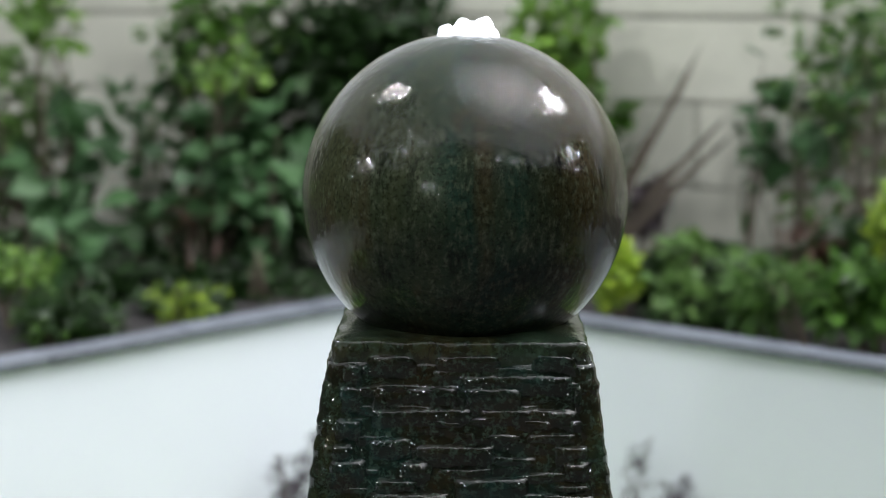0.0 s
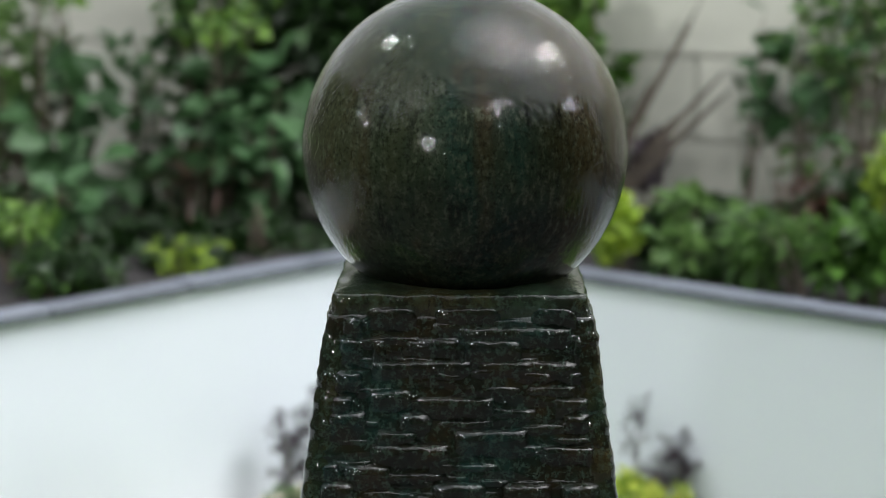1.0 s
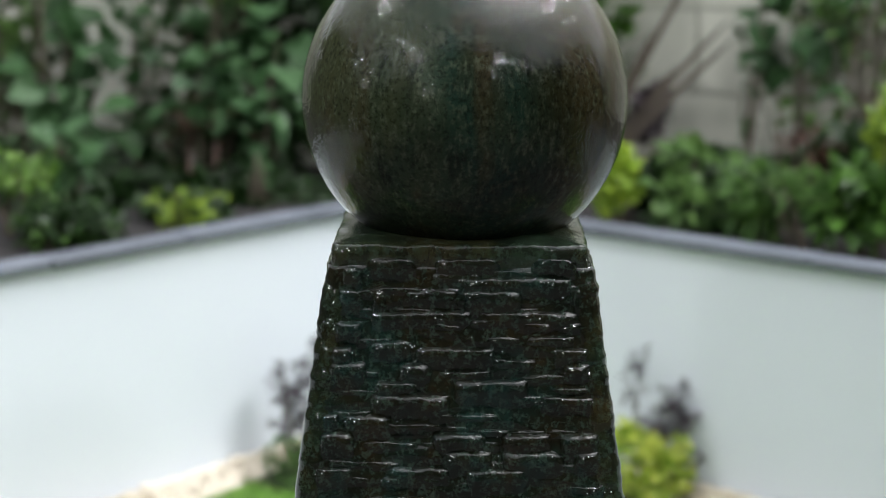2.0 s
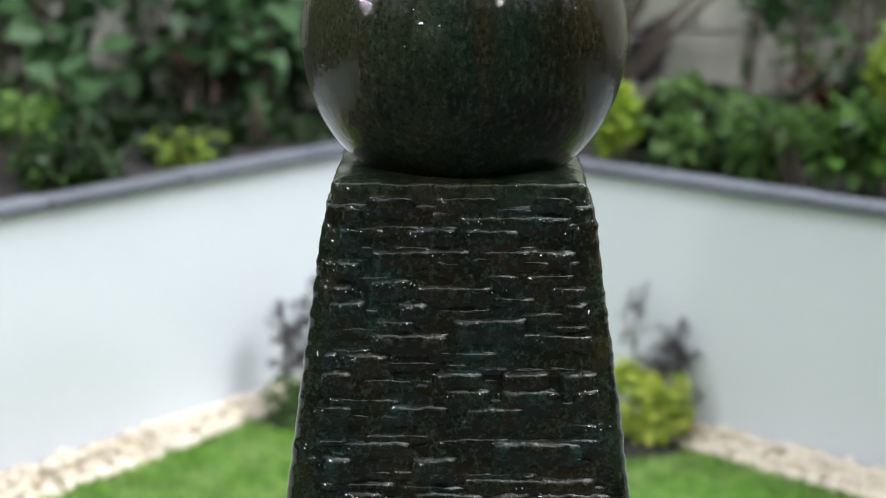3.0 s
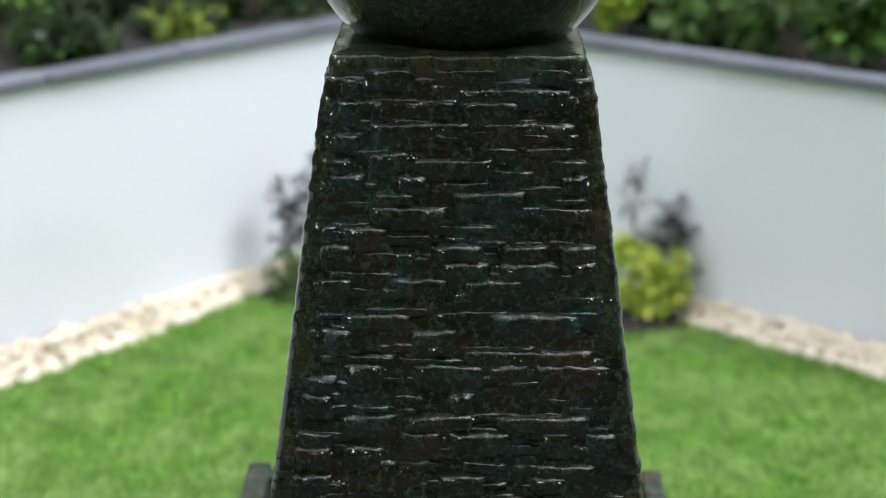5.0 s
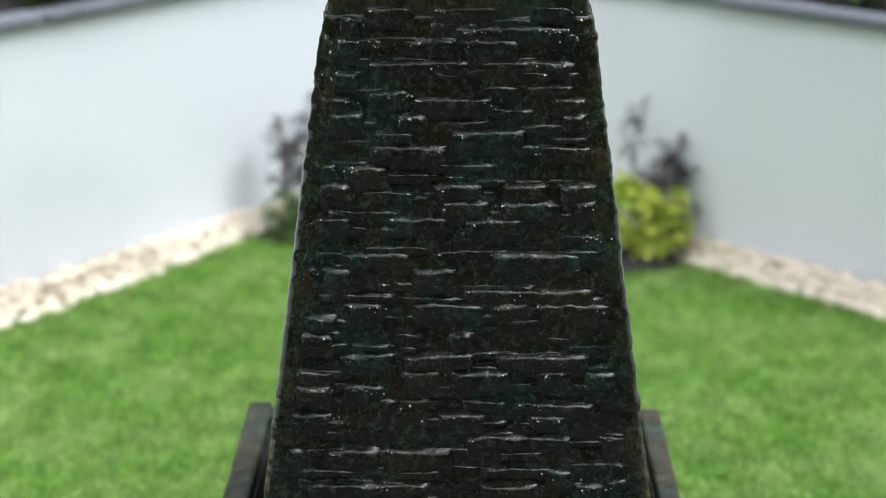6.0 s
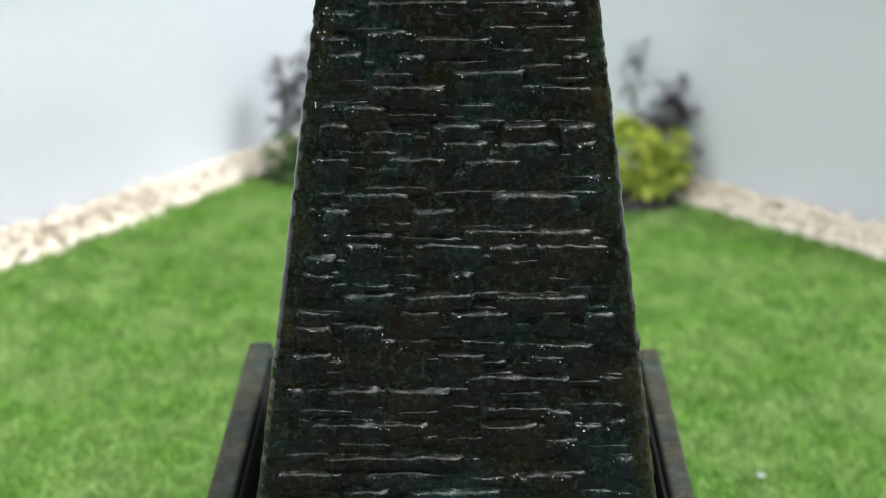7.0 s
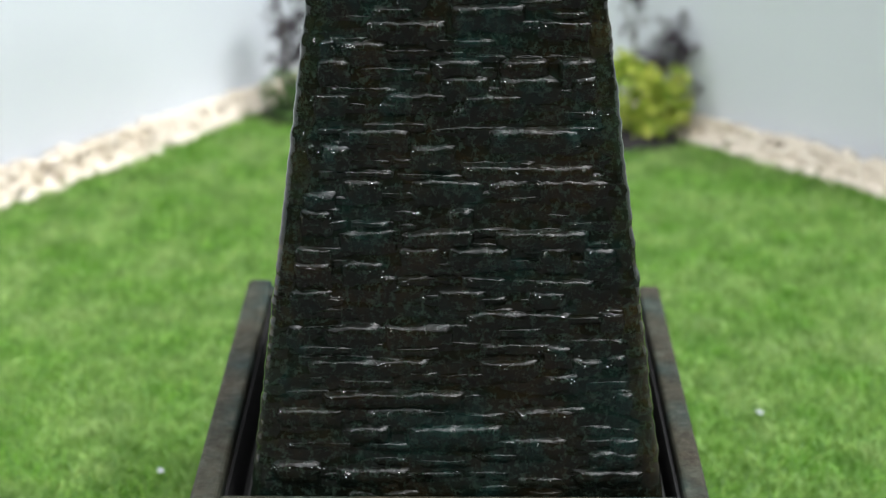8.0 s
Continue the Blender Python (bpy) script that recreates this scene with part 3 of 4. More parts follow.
def foliage_mesh(name, spots, outs, sizes, kind, material, rng, up=0.35):
    """Many leaves in one mesh: each at its spot, growing outwards with a random turn."""
    tv, tf = TEMPLATES[kind]
    n = len(spots)
    d = outs + rng.normal(0, 0.55, (n, 3)) + np.array((0, 0, up - 0.35))
    d /= np.linalg.norm(d, axis=1)[:, None]
    nrm = np.array((0, -0.25, 1.0)) + rng.normal(0, 0.45, (n, 3))
    nrm -= (nrm * d).sum(1)[:, None] * d
    nrm /= np.linalg.norm(nrm, axis=1)[:, None]
    side = np.cross(d, nrm)
    v = spots[:, None, :] + sizes[:, None, None] * (tv[None, :, 0:1] * side[:, None, :] + tv[None, :, 1:2] * d[:, None, :] + tv[None, :, 2:3] * nrm[:, None, :])
    f = tf[None] + (np.arange(n) * len(tv))[:, None, None]
    me = bpy.data.meshes.new(name)
    me.from_pydata(v.reshape(-1, 3).tolist(), [], f.reshape(-1, 4).tolist())
    me.materials.append(material)
    me.shade_smooth()
    return me


def tube(path, r0, r1, seg=6):
    verts, faces = [], []
    for j, p in enumerate(path):
        r = r0 + (r1 - r0) * j / (len(path) - 1)
        for k in range(seg):
            a = 2 * math.pi * k / seg
            verts.append((p[0] + r * math.cos(a), p[1] + r * math.sin(a), p[2]))
    for j in range(len(path) - 1):
        for k in range(seg):
            k2 = (k + 1) % seg
            faces.append((j * seg + k, j * seg + k2, (j + 1) * seg + k2, (j + 1) * seg + k))
    return verts, faces


def shrub(name, at, clumps, kind, material, size, count, label, category="shrub", seed=0, stems=5, up=0.35, stem_material=None):
    """A leafy plant: stems from its foot to each clump, and leaves over the clumps. clumps: (x, y, z, radius x, y, z) from the foot."""
    rng = np.random.default_rng(seed)
    root = new(name)
    root.location = at
    tagged(root, label, category)
    for i in range(stems):
        c = clumps[i % len(clumps)]
        tip = np.array(c[:3]) + rng.normal(0, 0.4, 3) * np.array(c[3:])
        foot = rng.normal(0, 0.02, 3) * (1, 1, 0) - np.array((0, 0, 0.02))
        bow = rng.normal(0, 0.03, 3)
        v, f = tube([foot + (tip - foot) * k + bow * math.sin(math.pi * k) for k in np.linspace(0, 1, 6)], 0.006, 0.002)
        hold("stem", mesh_of("stem", v, f, stem_material or BARK, True), root)
    weight = np.array([c[3] * c[4] * c[5] for c in clumps]) ** 0.67
    pick = rng.choice(len(clumps), count, p=weight / weight.sum())
    cl = np.array(clumps)[pick]
    dirs = rng.normal(0, 1, (count, 3))
    dirs /= np.linalg.norm(dirs, axis=1)[:, None]
    rad = rng.uniform(0.25, 1.08, (count, 1)) ** 0.6
    spots = cl[:, :3] + dirs * cl[:, 3:] * rad
    spots[:, 2] = np.maximum(spots[:, 2], 0.01)
    crown = hold("foliage", foliage_mesh("foliage", spots, dirs, size * rng.uniform(0.6, 1.2, count), kind, material, rng, up), root)
    crown["kind"] = "stuff"
    return root


def bed_plant(name, x0, x1, z0, z1, y, kind, material, size, count, label, category="shrub", seed=0, lumps=7, thick=0.16, up=0.35, stems=6):
    """A plant whose mass fills a stretch of the bed, from x0 to x1 and z0 to z1 about depth y, as clumps of uneven size."""
    rng = random.Random(seed + 100)
    fx, fz = (x0 + x1) / 2, 0.61
    clumps = []
    for i in range(lumps):
        rx, rz = (x1 - x0) * rng.uniform(0.16, 0.3), (z1 - z0) * rng.uniform(0.16, 0.3)
        clumps.append((rng.uniform(x0 + rx, x1 - rx) - fx, rng.uniform(-thick, thick) * 0.6, rng.uniform(z0 + rz, z1 - rz) - fz, rx, thick * rng.uniform(0.5, 0.9), rz))
    return shrub(name, (fx, y, fz), clumps, kind, material, size, count, label, category, seed, stems, up)


# west bed
bed_plant("climbing_shrub", -1.55, -1.22, 0.57, 1.55, 3.35, "ovate", LEAF_MID, 0.070, 270, "tall dark green leafy shrub against the pale boundary wall", seed=1, lumps=9)
bed_plant("broadleaf_shrub", -1.36, -0.84, 0.65, 1.20, 3.15, "heart", LEAF_BLUE, 0.12, 60, "shrub with large heart-shaped blue-green leaves in the bed", seed=2, lumps=8)
bed_plant("dense_shrub", -0.93, -0.43, 0.59, 1.38, 3.25, "ovate", LEAF_DEEP, 0.07, 1000, "dense dark green shrub filling the bed", seed=3, lumps=12)
bed_plant("broadleaf_shrub", -0.81, -0.44, 0.68, 1.21, 2.98, "heart", LEAF_BLUE, 0.11, 110, "shrub with large heart-shaped blue-green leaves in the bed", seed=4, lumps=7)
bed_plant("fresh_green_shrub", -0.92, -0.48, 1.10, 1.42, 3.12, "ovate", LEAF_FRESH, 0.048, 70, "shrub tips of fresh bright green leaves", seed=5, lumps=6)
bed_plant("fresh_green_shrub", -1.36, -1.12, 1.24, 1.51, 3.2, "ovate", LEAF_FRESH, 0.07, 70, "shrub tips of fresh bright green leaves", seed=6, lumps=4)
bed_plant("red_leaf_plant", -0.90, -0.61, 0.73, 0.91, 2.9, "narrow", LEAF_RED, 0.07, 45, "low plant with dark red narrow leaves", "plant", seed=7, lumps=5)
bed_plant("ground_cover", -1.27, -1.03, 0.70, 0.83, 2.3, "ovate", LEAF_FRESH, 0.030, 210, "low bright green ground cover over the coping", "plant", seed=8, lumps=8, thick=0.12)
bed_plant("ground_cover", -1.24, -0.83, 0.54, 0.76, 2.2, "ovate", LEAF_MID, 0.028, 420, "low green ground cover spilling over the slate coping", "plant", seed=9, lumps=8, thick=0.1)
bed_plant("yellow_green_plant", -0.88, -0.64, 0.61, 0.700, 2.47, "narrow", LEAF_SPRING, 0.032, 200, "low yellow-green plant behind the coping", "plant", seed=10, lumps=6, thick=0.1)
bed_plant("dark_green_plant", -1.08, -0.43, 0.55, 0.75, 2.85, "ovate", LEAF_DEEP, 0.06, 520, "low dark green plant in the bed", "plant", seed=11, lumps=9, thick=0.12)
bed_plant("dense_shrub", -0.97, -0.42, 0.56, 1.03, 3.1, "ovate", LEAF_DEEP, 0.075, 650, "dense dark green shrub filling the back of the bed", seed=41, lumps=12)
bed_plant("dark_green_plant", -1.39, -0.89, 0.57, 0.80, 2.75, "ovate", LEAF_DEEP, 0.06, 620, "low dark green plant in the bed", "plant", seed=42, lumps=10)
# filler whose near-black leaf colour imitates the shaded gaps in the ground cover
bed_plant("ground_cover", -1.14, -0.84, 0.61, 0.75, 2.16, "ovate", LEAF_DEEP, 0.030, 520, "low dark small-leaved green ground cover behind the coping", "plant", seed=51, lumps=9, thick=0.1)
bed_plant("edging_plant", -0.90, -0.60, 0.60, 0.69, 2.52, "ovate", LEAF_DEEP, 0.030, 420, "dark small-leaved edging plant behind the coping", "plant", seed=52, lumps=8, thick=0.09)
bed_plant("edging_plant", -0.70, -0.36, 0.60, 0.68, 2.78, "ovate", LEAF_DEEP, 0.030, 420, "dark small-leaved edging plant behind the coping", "plant", seed=53, lumps=8, thick=0.08)
bed_plant("broadleaf_shrub", -1.18, -1.00, 0.70, 0.90, 2.60, "heart", LEAF_BLUE, 0.085, 22, "shrub with large heart-shaped blue-green leaves in the bed", seed=54, lumps=4, thick=0.08)
bed_plant("broadleaf_shrub", -0.92, -0.46, 0.74, 1.12, 2.88, "heart", LEAF_BLUE, 0.070, 70, "shrub with heart-shaped blue-green leaves in the bed", seed=55, lumps=8, thick=0.1)
bed_plant("climbing_shrub", -0.98, -0.38, 1.20, 1.50, 3.28, "ovate", LEAF_MID, 0.055, 330, "thin-branched shrub climbing the pale boundary wall", seed=56, lumps=12, thick=0.08, stems=12)
bed_plant("climbing_shrub", -1.50, -1.20, 0.75, 1.50, 3.2, "ovate", LEAF_LIGHT, 0.055, 150, "pale green climbing shrub against the boundary wall", seed=57, lumps=9, stems=9)
bed_plant("fresh_green_shrub", -0.88, -0.56, 1.16, 1.36, 3.0, "ovate", LEAF_FRESH, 0.048, 60, "shrub tips of bright green leaves", seed=58, lumps=6, thick=0.12)
bed_plant("grassy_plant", -0.60, -0.55, 0.64, 0.80, 2.75, "narrow", LEAF_BLUE, 0.070, 20, "tuft of upright blue green narrow leaves", "plant", seed=59, lumps=3, thick=0.04, up=1.3)
bed_plant("broadleaf_shrub", -1.10, -0.86, 0.92, 1.22, 3.22, "heart", LEAF_BLUE, 0.085, 16, "shrub with large blue-green leaves before the pale wall", seed=65, lumps=6, thick=0.06, stems=6)
bed_plant("climbing_shrub", -1.14, -0.84, 0.78, 1.24, 3.30, "ovate", LEAF_MID, 0.050, 70, "loose green climber before the pale wall", seed=66, lumps=9, thick=0.06, stems=8)
# behind the ball
bed_plant("dark_shrub", -0.67, 0.05, 0.88, 1.58, 3.25, "ovate", LEAF_DEEP, 0.07, 1700, "dark dense shrub against the boundary wall", seed=12, lumps=24)
bed_plant("fresh_green_shrub", 0.05, 0.43, 1.15, 1.51, 3.05, "ovate", LEAF_FRESH, 0.07, 210, "shrub with fresh bright green leaves", seed=13, lumps=7)
bed_plant("dense_shrub", 0.09, 0.49, 0.75, 1.38, 3.1, "ovate", LEAF_MID, 0.075, 330, "dense green shrub filling the bed", seed=14, lumps=8)
# east bed
bed_plant("climbing_plant", 0.84, 1.25, 0.75, 1.54, 2.85, "ovate", LEAF_LIGHT, 0.056, 330, "tall green climbing plant on thin stems", seed=15, lumps=17)
bed_plant("climbing_plant", 0.75, 1.09, 0.80, 1.35, 2.95, "heart", LEAF_BLUE, 0.09, 36, "climbing plant with large blue-green leaves", seed=16, lumps=6)
bed_plant("lime_shrub", 0.98, 1.10, 0.83, 1.08, 2.2, "ovate", LEAF_SPRING, 0.034, 190, "bright lime green shrub", seed=17, lumps=4, thick=0.08)
bed_plant("lime_shrub", 0.30, 0.475, 0.66, 0.87, 2.45, "round", LEAF_SPRING, 0.032, 360, "small bright lime green shrub behind the coping", seed=18, lumps=4, thick=0.07)
bed_plant("hosta", 0.44, 0.70, 0.64, 0.83, 2.42, "heart", LEAF_LIGHT, 0.052, 120, "clump of light green broad leaves beside the coping", "plant", seed=19, lumps=7, thick=0.1)
bed_plant("fern_plant", 0.62, 0.92, 0.62, 0.82, 2.25, "narrow", LEAF_MID, 0.060, 400, "feathery green plant leaning over the coping", "plant", seed=20, lumps=8, thick=0.1)
bed_plant("fern_plant", 0.82, 1.09, 0.63, 0.87, 2.05, "ovate", LEAF_MID, 0.05, 480, "leafy green plant leaning over the coping", "plant", seed=21, lumps=8, thick=0.1)
bed_plant("red_leaf_plant", 0.79, 1.04, 0.74, 0.85, 2.5, "narrow", LEAF_RED, 0.06, 130, "low plant with dark red narrow leaves", "plant", seed=22, lumps=5, thick=0.1)
bed_plant("dark_green_plant", 0.76, 1.24, 0.60, 0.88, 2.62, "ovate", LEAF_DEEP, 0.06, 620, "low dark green plant in the bed", "plant", seed=43, lumps=10, thick=0.12)
bed_plant("dark_green_plant", 0.38, 0.87, 0.57, 0.82, 2.6, "ovate", LEAF_DEEP, 0.055, 620, "low dark green plant in the bed", "plant", seed=23, lumps=10, thick=0.12)

bed_plant("fern_plant", 0.66, 1.00, 0.68, 0.84, 2.12, "ovate", LEAF_LIGHT, 0.040, 95, "leafy pale green plant leaning over the coping", "plant", seed=61, lumps=8, thick=0.08)
bed_plant("edging_plant", 0.40, 0.80, 0.61, 0.70, 2.36, "ovate", LEAF_DEEP, 0.032, 480, "dark small-leaved edging plant behind the coping", "plant", seed=62, lumps=9, thick=0.08)
bed_plant("climbing_plant", 0.94, 1.26, 0.86, 1.52, 2.80, "ovate", LEAF_BLUE, 0.055, 70, "tall blue-green climbing plant on thin stems", seed=63, lumps=12, stems=10)
bed_plant("climbing_plant", 0.76, 0.86, 0.80, 1.50, 2.92, "heart", LEAF_BLUE, 0.075, 16, "slender climbing plant with a few large teal leaves", seed=64, lumps=6, thick=0.05, stems=3)


def blade_fan(at, tips, width, label, seed):
    """A sword-leaved plant: long stiff blades from one foot."""
    root = new("flax_plant")
    root.location = at
    tagged(root, label, "plant")
    rng = random.Random(seed)
    for tx, ty, tz in tips:
        verts, faces = [], []
        tip = Vector((tx, ty, tz))
        foot = Vector((rng.uniform(-0.02, 0.02), rng.uniform(-0.02, 0.02), 0))
        sidev = tip.cross(Vector((0, 1, 0))).normalized()
        for j in range(8):
            f = j / 7
            p = foot.lerp(tip, f) + Vector((0, -0.04, 0.02)) * math.sin(math.pi * f)
            w = width * (1 - f) ** 0.6 * min(1, 0.5 + 2 * f)
            verts += [p - sidev * w, p + Vector((0, 0.004, 0)), p + sidev * w]
        for j in range(7):
            a = 3 * j
            faces += [(a, a + 1, a + 4, a + 3), (a + 1, a + 2, a + 5, a + 4)]
        hold("blade", mesh_of("blade", verts, faces, LEAF_BLADE, True), root)
    return root


bed_plant("purple_plant", 0.46, 0.58, 0.75, 0.96, 2.98, "narrow", LEAF_PURPLE, 0.045, 420, "dark purple plant at the foot of the boundary wall", "plant", seed=44, lumps=4, thick=0.06)
FAN = ((0.327, 0.00, 0.682), (0.414, 0.02, 0.480), (0.433, 0.04, 0.420), (0.296, 0.00, 0.600), (0.190, 0.02, 0.450), (0.260, 0.03, 0.340), (0.360, -0.02, 0.370))
blade_fan((0.345, 2.95, 0.66), FAN, 0.017, "bronze flax plant with long stiff sword-like blades", 3)

# foot of the walls
shrub("lime_shrub", (0.435, 2.01, 0), [(-0.01, 0, 0.11, 0.075, 0.07, 0.08), (0.055, -0.01, 0.095, 0.055, 0.05, 0.06), (-0.045, 0.01, 0.155, 0.045, 0.05, 0.055), (0.025, -0.02, 0.13, 0.04, 0.04, 0.045), (0.085, 0, 0.13, 0.025, 0.03, 0.04), (0.01, -0.05, 0.06, 0.05, 0.03, 0.04)],
      "round", LEAF_LIME, 0.024, 560, "small lime yellow shrub at the foot of the wall", seed=30)
shrub("purple_shrub", (0.47, 2.07, 0), [(0.02, 0, 0.2, 0.05, 0.02, 0.04), (0.035, -0.03, 0.205, 0.06, 0.03, 0.03), (-0.06, 0, 0.30, 0.022, 0.02, 0.06), (0.045, 0, 0.265, 0.035, 0.015, 0.03), (0.095, 0, 0.07, 0.03, 0.02, 0.055), (0.06, -0.06, 0.025, 0.05, 0.02, 0.02), (-0.045, 0, 0.35, 0.012, 0.012, 0.03)],
      "narrow", LEAF_PURPLE, 0.032, 370, "wispy dark purple shrub against the white wall", seed=31)
shrub("purple_shrub", (-0.40, 2.22, 0), [(0.0, 0, 0.2, 0.07, 0.04, 0.07), (0.04, 0, 0.31, 0.04, 0.03, 0.07), (-0.05, 0, 0.25, 0.04, 0.03, 0.05), (-0.03, 0, 0.12, 0.06, 0.04, 0.06)],
      "narrow", LEAF_PURPLE, 0.034, 560, "wispy dark purple shrub against the white wall", seed=32)
shrub("green_plant", (-0.43, 2.13, 0), [(0, 0, 0.05, 0.07, 0.05, 0.05), (0.06, 0, 0.06, 0.06, 0.05, 0.05), (-0.03, 0, 0.09, 0.05, 0.04, 0.04)],
      "ovate", LEAF_MID, 0.026, 230, "low green plant at the edge of the lawn", "plant", seed=33)

# ---------------------------------------------------------------- water
film_bm = bmesh.new()
bmesh.ops.create_uvsphere(film_bm, u_segments=96, v_segments=64, radius=BALL_R + 0.0016)
water_film = hold("water_film", bm_mesh("water_film", film_bm, FILM, True))
water_film.location = (CX + BALL_X, 0, BALL_Z)
tagged(water_film, "thin clear sheet of water running over the ball", "water")


def bubble_chunk(r, seed):
    bm = bmesh.new()
    bmesh.ops.create_icosphere(bm, subdivisions=3, radius=r)
    for v in bm.verts:
        v.co *= 1 + 0.40 * noise.noise(v.co * (1.1 / r) * 0.9 + Vector((seed * 3.1, 0, 0)))
    return bm_mesh("bubbling_water", bm, BUBBLE, True)


SPOUT = []
for i, (x, y, z, r) in enumerate(((-0.030, 0.0, -0.001, 0.010), (-0.020, -0.004, 0.004, 0.011), (-0.008, -0.002, 0.011, 0.012), (0.001, -0.004, 0.015, 0.011), (0.012, 0.0, 0.010, 0.012), (0.022, -0.003, 0.012, 0.011), (0.029, 0.0, 0.002, 0.012), (0.004, -0.014, 0.001, 0.013), (-0.016, -0.015, -0.002, 0.011), (0.018, -0.016, 0.000, 0.012), (0.0, 0.016, 0.004, 0.015))):
    b = hold("bubbling_water", bubble_chunk(r, i))
    tagged(b, "white lump of bubbling water lit from below on top of the ball", "water", "bubbling water at the spout")
    SPOUT.append((b, (CX + BALL_X + x, y, BALL_Z + BALL_R + z - 0.005)))

# mirror-like beads trembling on the lips of the stones, added as white glints
BEADS = []


def beads(count):
    rng = random.Random(9)
    bm = bmesh.new()
    bmesh.ops.create_icosphere(bm, subdivisions=2, radius=1)
    me = bm_mesh("glint_bead", bm, BEAD, True)
    tops = [(z, c) for part_ in (COURSES_HIGH, COURSES_MID, COURSES_LOW, COURSES_FOOT) for z, c in part_.items()]
    while len(BEADS) < count:
        z, c = tops[rng.randrange(len(tops))]
        k = rng.randrange(len(c) // 2) * 2
        x = (c[k] + (c[k + 1] - c[k]) * rng.random()) / 100 * half_at(z)
        for _ in range(rng.choice((1, 1, 2, 3, 5))):
            r = rng.uniform(0.00032, 0.00075) * rng.choice((1, 1, 1.25))
            ob = hold("glint_bead", me, pedestal)
            ob.scale = (r * rng.uniform(0.8, 1.7), r, r * rng.uniform(0.7, 1.6))
            dz = rng.uniform(-0.003, 0.004)
            BEADS.append((ob, (x + rng.gauss(0, 0.006), -half_at(z) - 0.0045, z + dz), r))


beads(190)

# ---------------------------------------------------------------- pebbles and grass
def pebble_meshes(n):
    made = []
    for i in range(n):
        bm = bmesh.new()
        bmesh.ops.create_icosphere(bm, subdivisions=2 if i < 4 else 1, radius=1)
        for v in bm.verts:
            v.co *= 1 + 0.22 * noise.noise(v.co * 1.1 + Vector((i * 5.3, 1, 2)))
            v.co.z *= 0.68
        made.append(bm_mesh("pebble", bm, PEBBLE, True))
    return made


pebble_border = new("pebble_border")
tagged(pebble_border, "border of cream pebbles along the foot of the white walls", "pebbles", kind="structure")


def band(side, s):
    """How wide the pebble border is, along a wall's run."""
    return 0.085 + 0.075 * min(1.0, max(0.0, (4.1 - s if side == 0 else s - 0.9) / 0.9))


def pebbles():
    rng = random.Random(77)
    kinds = pebble_meshes(8)
    verts, faces = [], []
    for side, (a, b, s0, s1, near) in enumerate(((LEFT_END, CORNER, 0.6, 4.35, 3.25), (CORNER, RIGHT_END, 0.75, 4.0, 0.75))):
        m, length = run_of(a, b)
        for layer, (lift, per) in enumerate(((0.008, 430), (0.022, 270), (0.037, 205))):
            for i in range(int((s1 - s0) * per)):
                s = s0 + (s1 - s0) * (i + rng.random()) / int((s1 - s0) * per)
                r = rng.uniform(0.008, 0.018)
                off = -0.010 - rng.random() ** 0.9 * (band(side, s) - (0.01, 0.045, 0.075)[layer])
                p = m @ Vector((s, off, lift + rng.uniform(-0.004, 0.006)))
                mm = Matrix.Translation(p) @ Euler((rng.uniform(-0.5, 0.5), rng.uniform(-0.5, 0.5), rng.uniform(0, 6.3))).to_matrix().to_4x4() @ Matrix.Diagonal((r * rng.uniform(0.9, 1.35), r, r, 1))
                me = kinds[rng.randrange(8)]
                if layer > 0 and near <= s < near + 0.40:
                    hold("pebble", me, pebble_border).matrix_world = mm
                else:
                    n0 = len(verts)
                    verts += [mm @ v.co for v in me.vertices]
                    faces += [tuple(n0 + k for k in q.vertices) for q in me.polygons]
    rest = hold("pebble_bed", mesh_of("pebble_bed", verts, faces, PEBBLE, True), pebble_border, "deep layer of cream pebbles")
    rest["kind"] = "stuff"


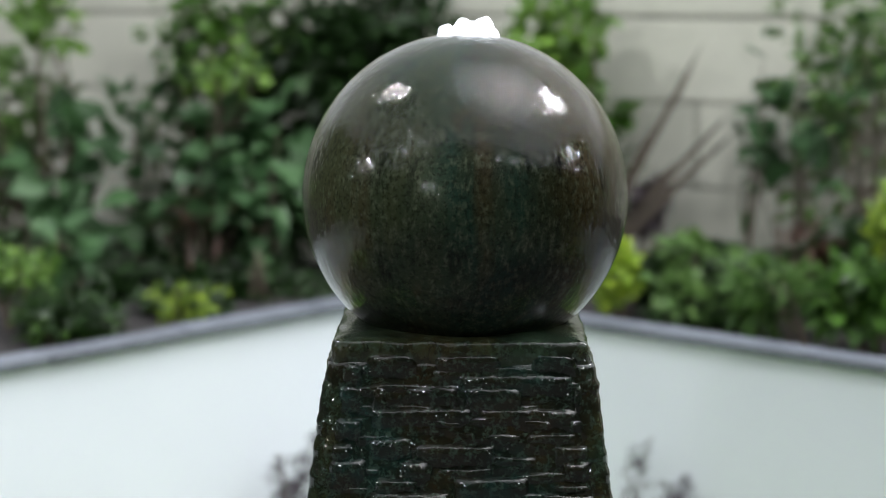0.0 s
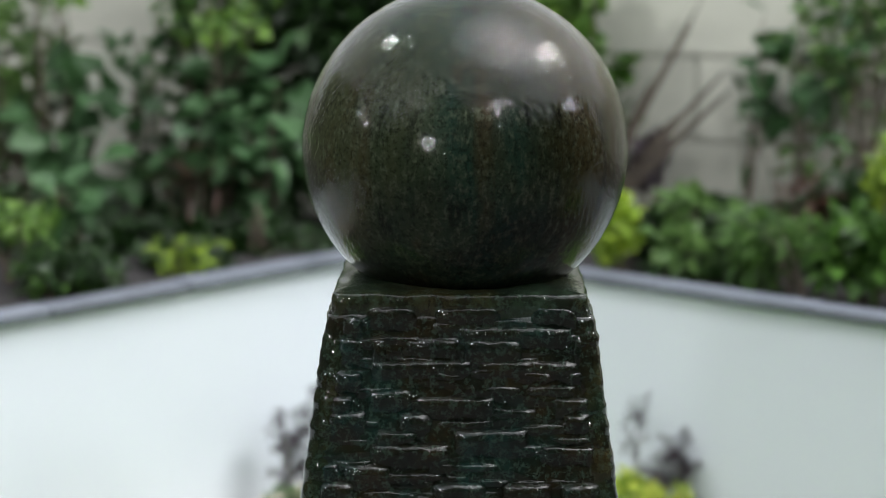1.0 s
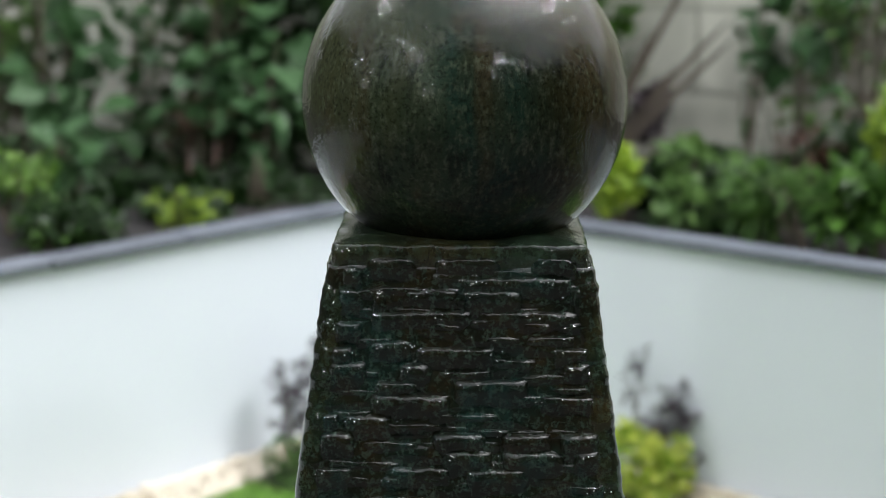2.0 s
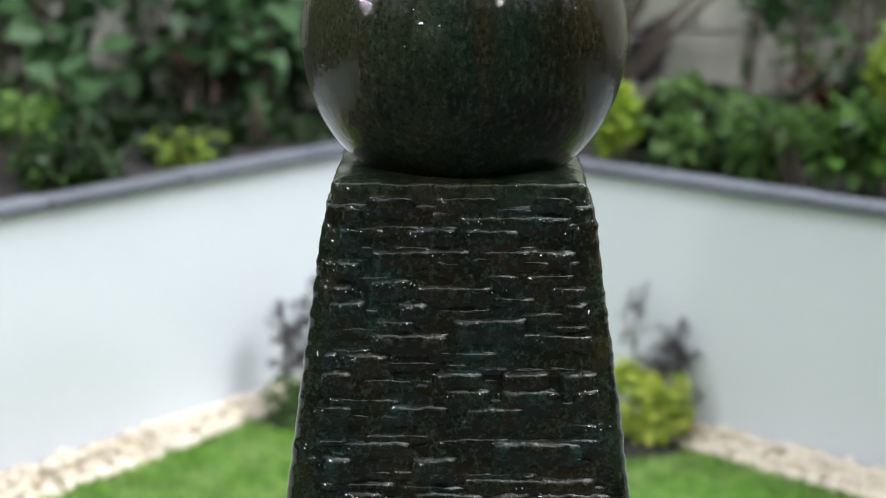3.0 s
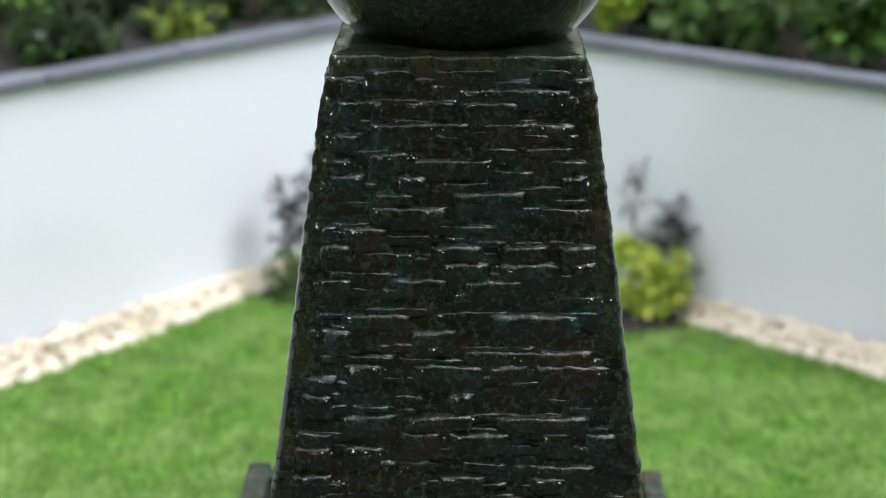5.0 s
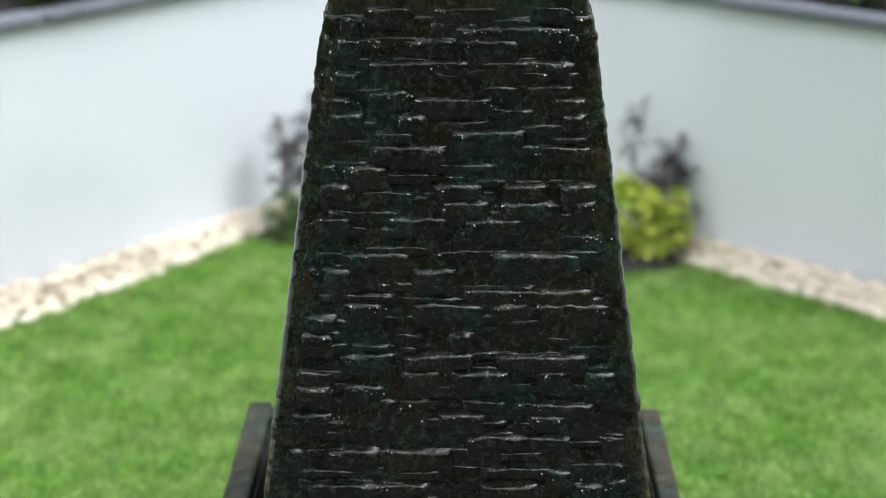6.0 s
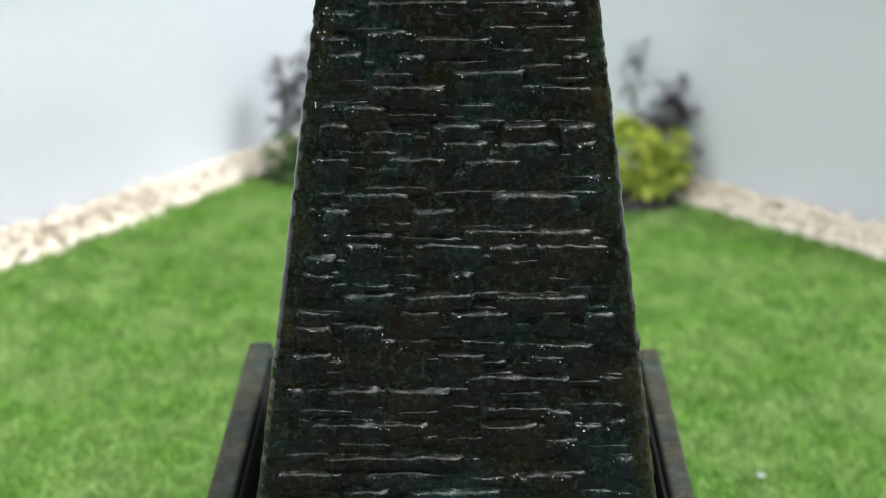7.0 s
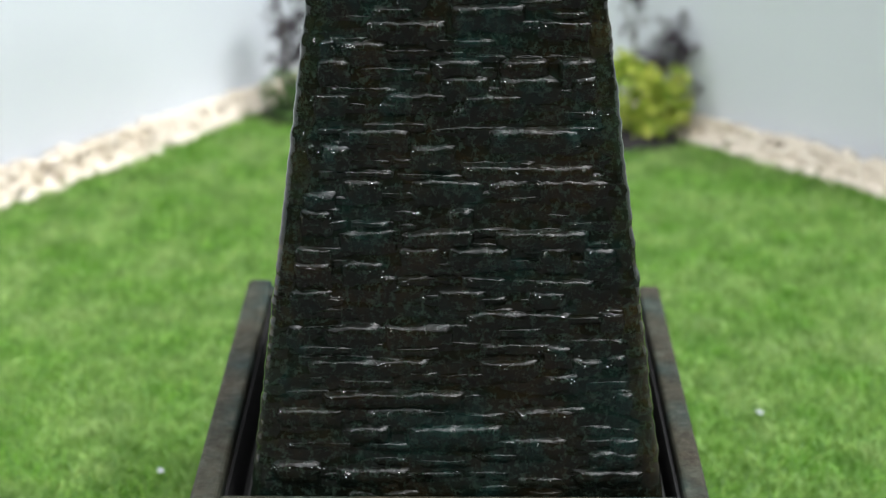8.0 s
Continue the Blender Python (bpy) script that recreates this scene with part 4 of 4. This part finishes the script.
def lawn(count):
    rng = np.random.default_rng(4)
    x = rng.uniform(-1.25, 1.25, count)
    y = rng.uniform(-0.33, 2.4, count)
    away = np.clip((np.abs(x) - 0.5) / 0.6, 0, 1)
    rag = rng.normal(0, 0.012, count)
    gl = 2.689 + 1.16 * (x + 0.206) - 1.53 * (0.085 + 0.075 * away) + rag
    gr = 2.689 - 0.80 * (x + 0.206) - 1.28 * (0.085 + 0.075 * away) + rag
    ok = (y < gl) & (y < gr) & ~((x > -0.35) & (x < 0.315) & (y > -0.305) & (y < 0.41)) & ~(((x < -0.94) | (x > 0.91)) & (y < 0.73)) & ~(((x - 0.395) / 0.105) ** 2 + ((y - 1.98) / 0.085) ** 2 < 1 + 6 * rag)
    x, y = x[ok], y[ok]
    n = len(x)
    h = rng.uniform(0.009, 0.022, n)
    a = rng.uniform(0, 2 * np.pi, n)
    w = rng.uniform(0.0009, 0.0017, n)
    lx, ly = rng.normal(0, 0.014, n), rng.normal(0, 0.014, n)
    base = np.stack((x, y, np.zeros(n)), 1)
    s = np.stack((np.cos(a) * w, np.sin(a) * w, np.zeros(n)), 1)
    mid = base + np.stack((lx * 0.35, ly * 0.35, h * 0.6), 1)
    tip = base + np.stack((lx, ly, h), 1)
    v = np.stack((base - s, base + s, mid + s * 0.8, mid - s * 0.8, tip), 1).reshape(-1, 3)
    k = (np.arange(n) * 5)[:, None]
    faces = (k + np.array((0, 1, 2, 3))).tolist() + (k + np.array((3, 2, 4))).tolist()
    me = bpy.data.meshes.new("lawn_grass")
    me.from_pydata(v.tolist(), [], faces)
    me.materials.append(BLADE)
    ob = new("lawn_grass", me)
    tagged(ob, "short dense bright green lawn grass", "grass", kind="stuff")


pebbles()
lawn(230000)


def petal(x, y, turn):
    """A small pale petal lying curled on the grass."""
    bm = bmesh.new()
    bmesh.ops.create_uvsphere(bm, u_segments=10, v_segments=6, radius=1)
    for v in bm.verts:
        v.co = Vector((v.co.x * 0.0055, v.co.y * 0.0075, v.co.z * 0.0015 + 0.004 * v.co.y * v.co.y))
    ob = hold("fallen_petal", bm_mesh("fallen_petal", bm, PETAL, True))
    ob.matrix_world = pose(x, y, 0.019, 8, 0, turn)
    tagged(ob, "small pale fallen petal lying on the lawn", "petal", "petals on the lawn")


petal(-0.486, 0.295, 20)
petal(0.507, 0.506, 75)


# ---------------------------------------------------------------- what moves
def motions():
    # the ripples on the ball run downwards on its front
    walk(water_film, [(0.5 * i, pose(CX + BALL_X, 0, BALL_Z, 38 * 0.5 * i, 0, 4 * math.sin(i))) for i in range(17)])
    for i, (b, (x, y, z)) in enumerate(SPOUT):
        rng = random.Random(i)
        walk(b, [(0.1 * k, pose(x + rng.uniform(-0.004, 0.004), y + rng.uniform(-0.004, 0.004), z + rng.uniform(-0.005, 0.005), rng.uniform(-35, 35), rng.uniform(-35, 35), rng.uniform(-35, 35))) for k in range(81)])

    for i, (b, (x, y, z), r) in enumerate(BEADS):
        rng = random.Random(500 + i)
        walk(b, [(0.4 * k, pose(x + rng.uniform(-0.004, 0.004), y - rng.uniform(0, 0.001), z + rng.uniform(-0.004, 0.001))) for k in range(21)])


motions()
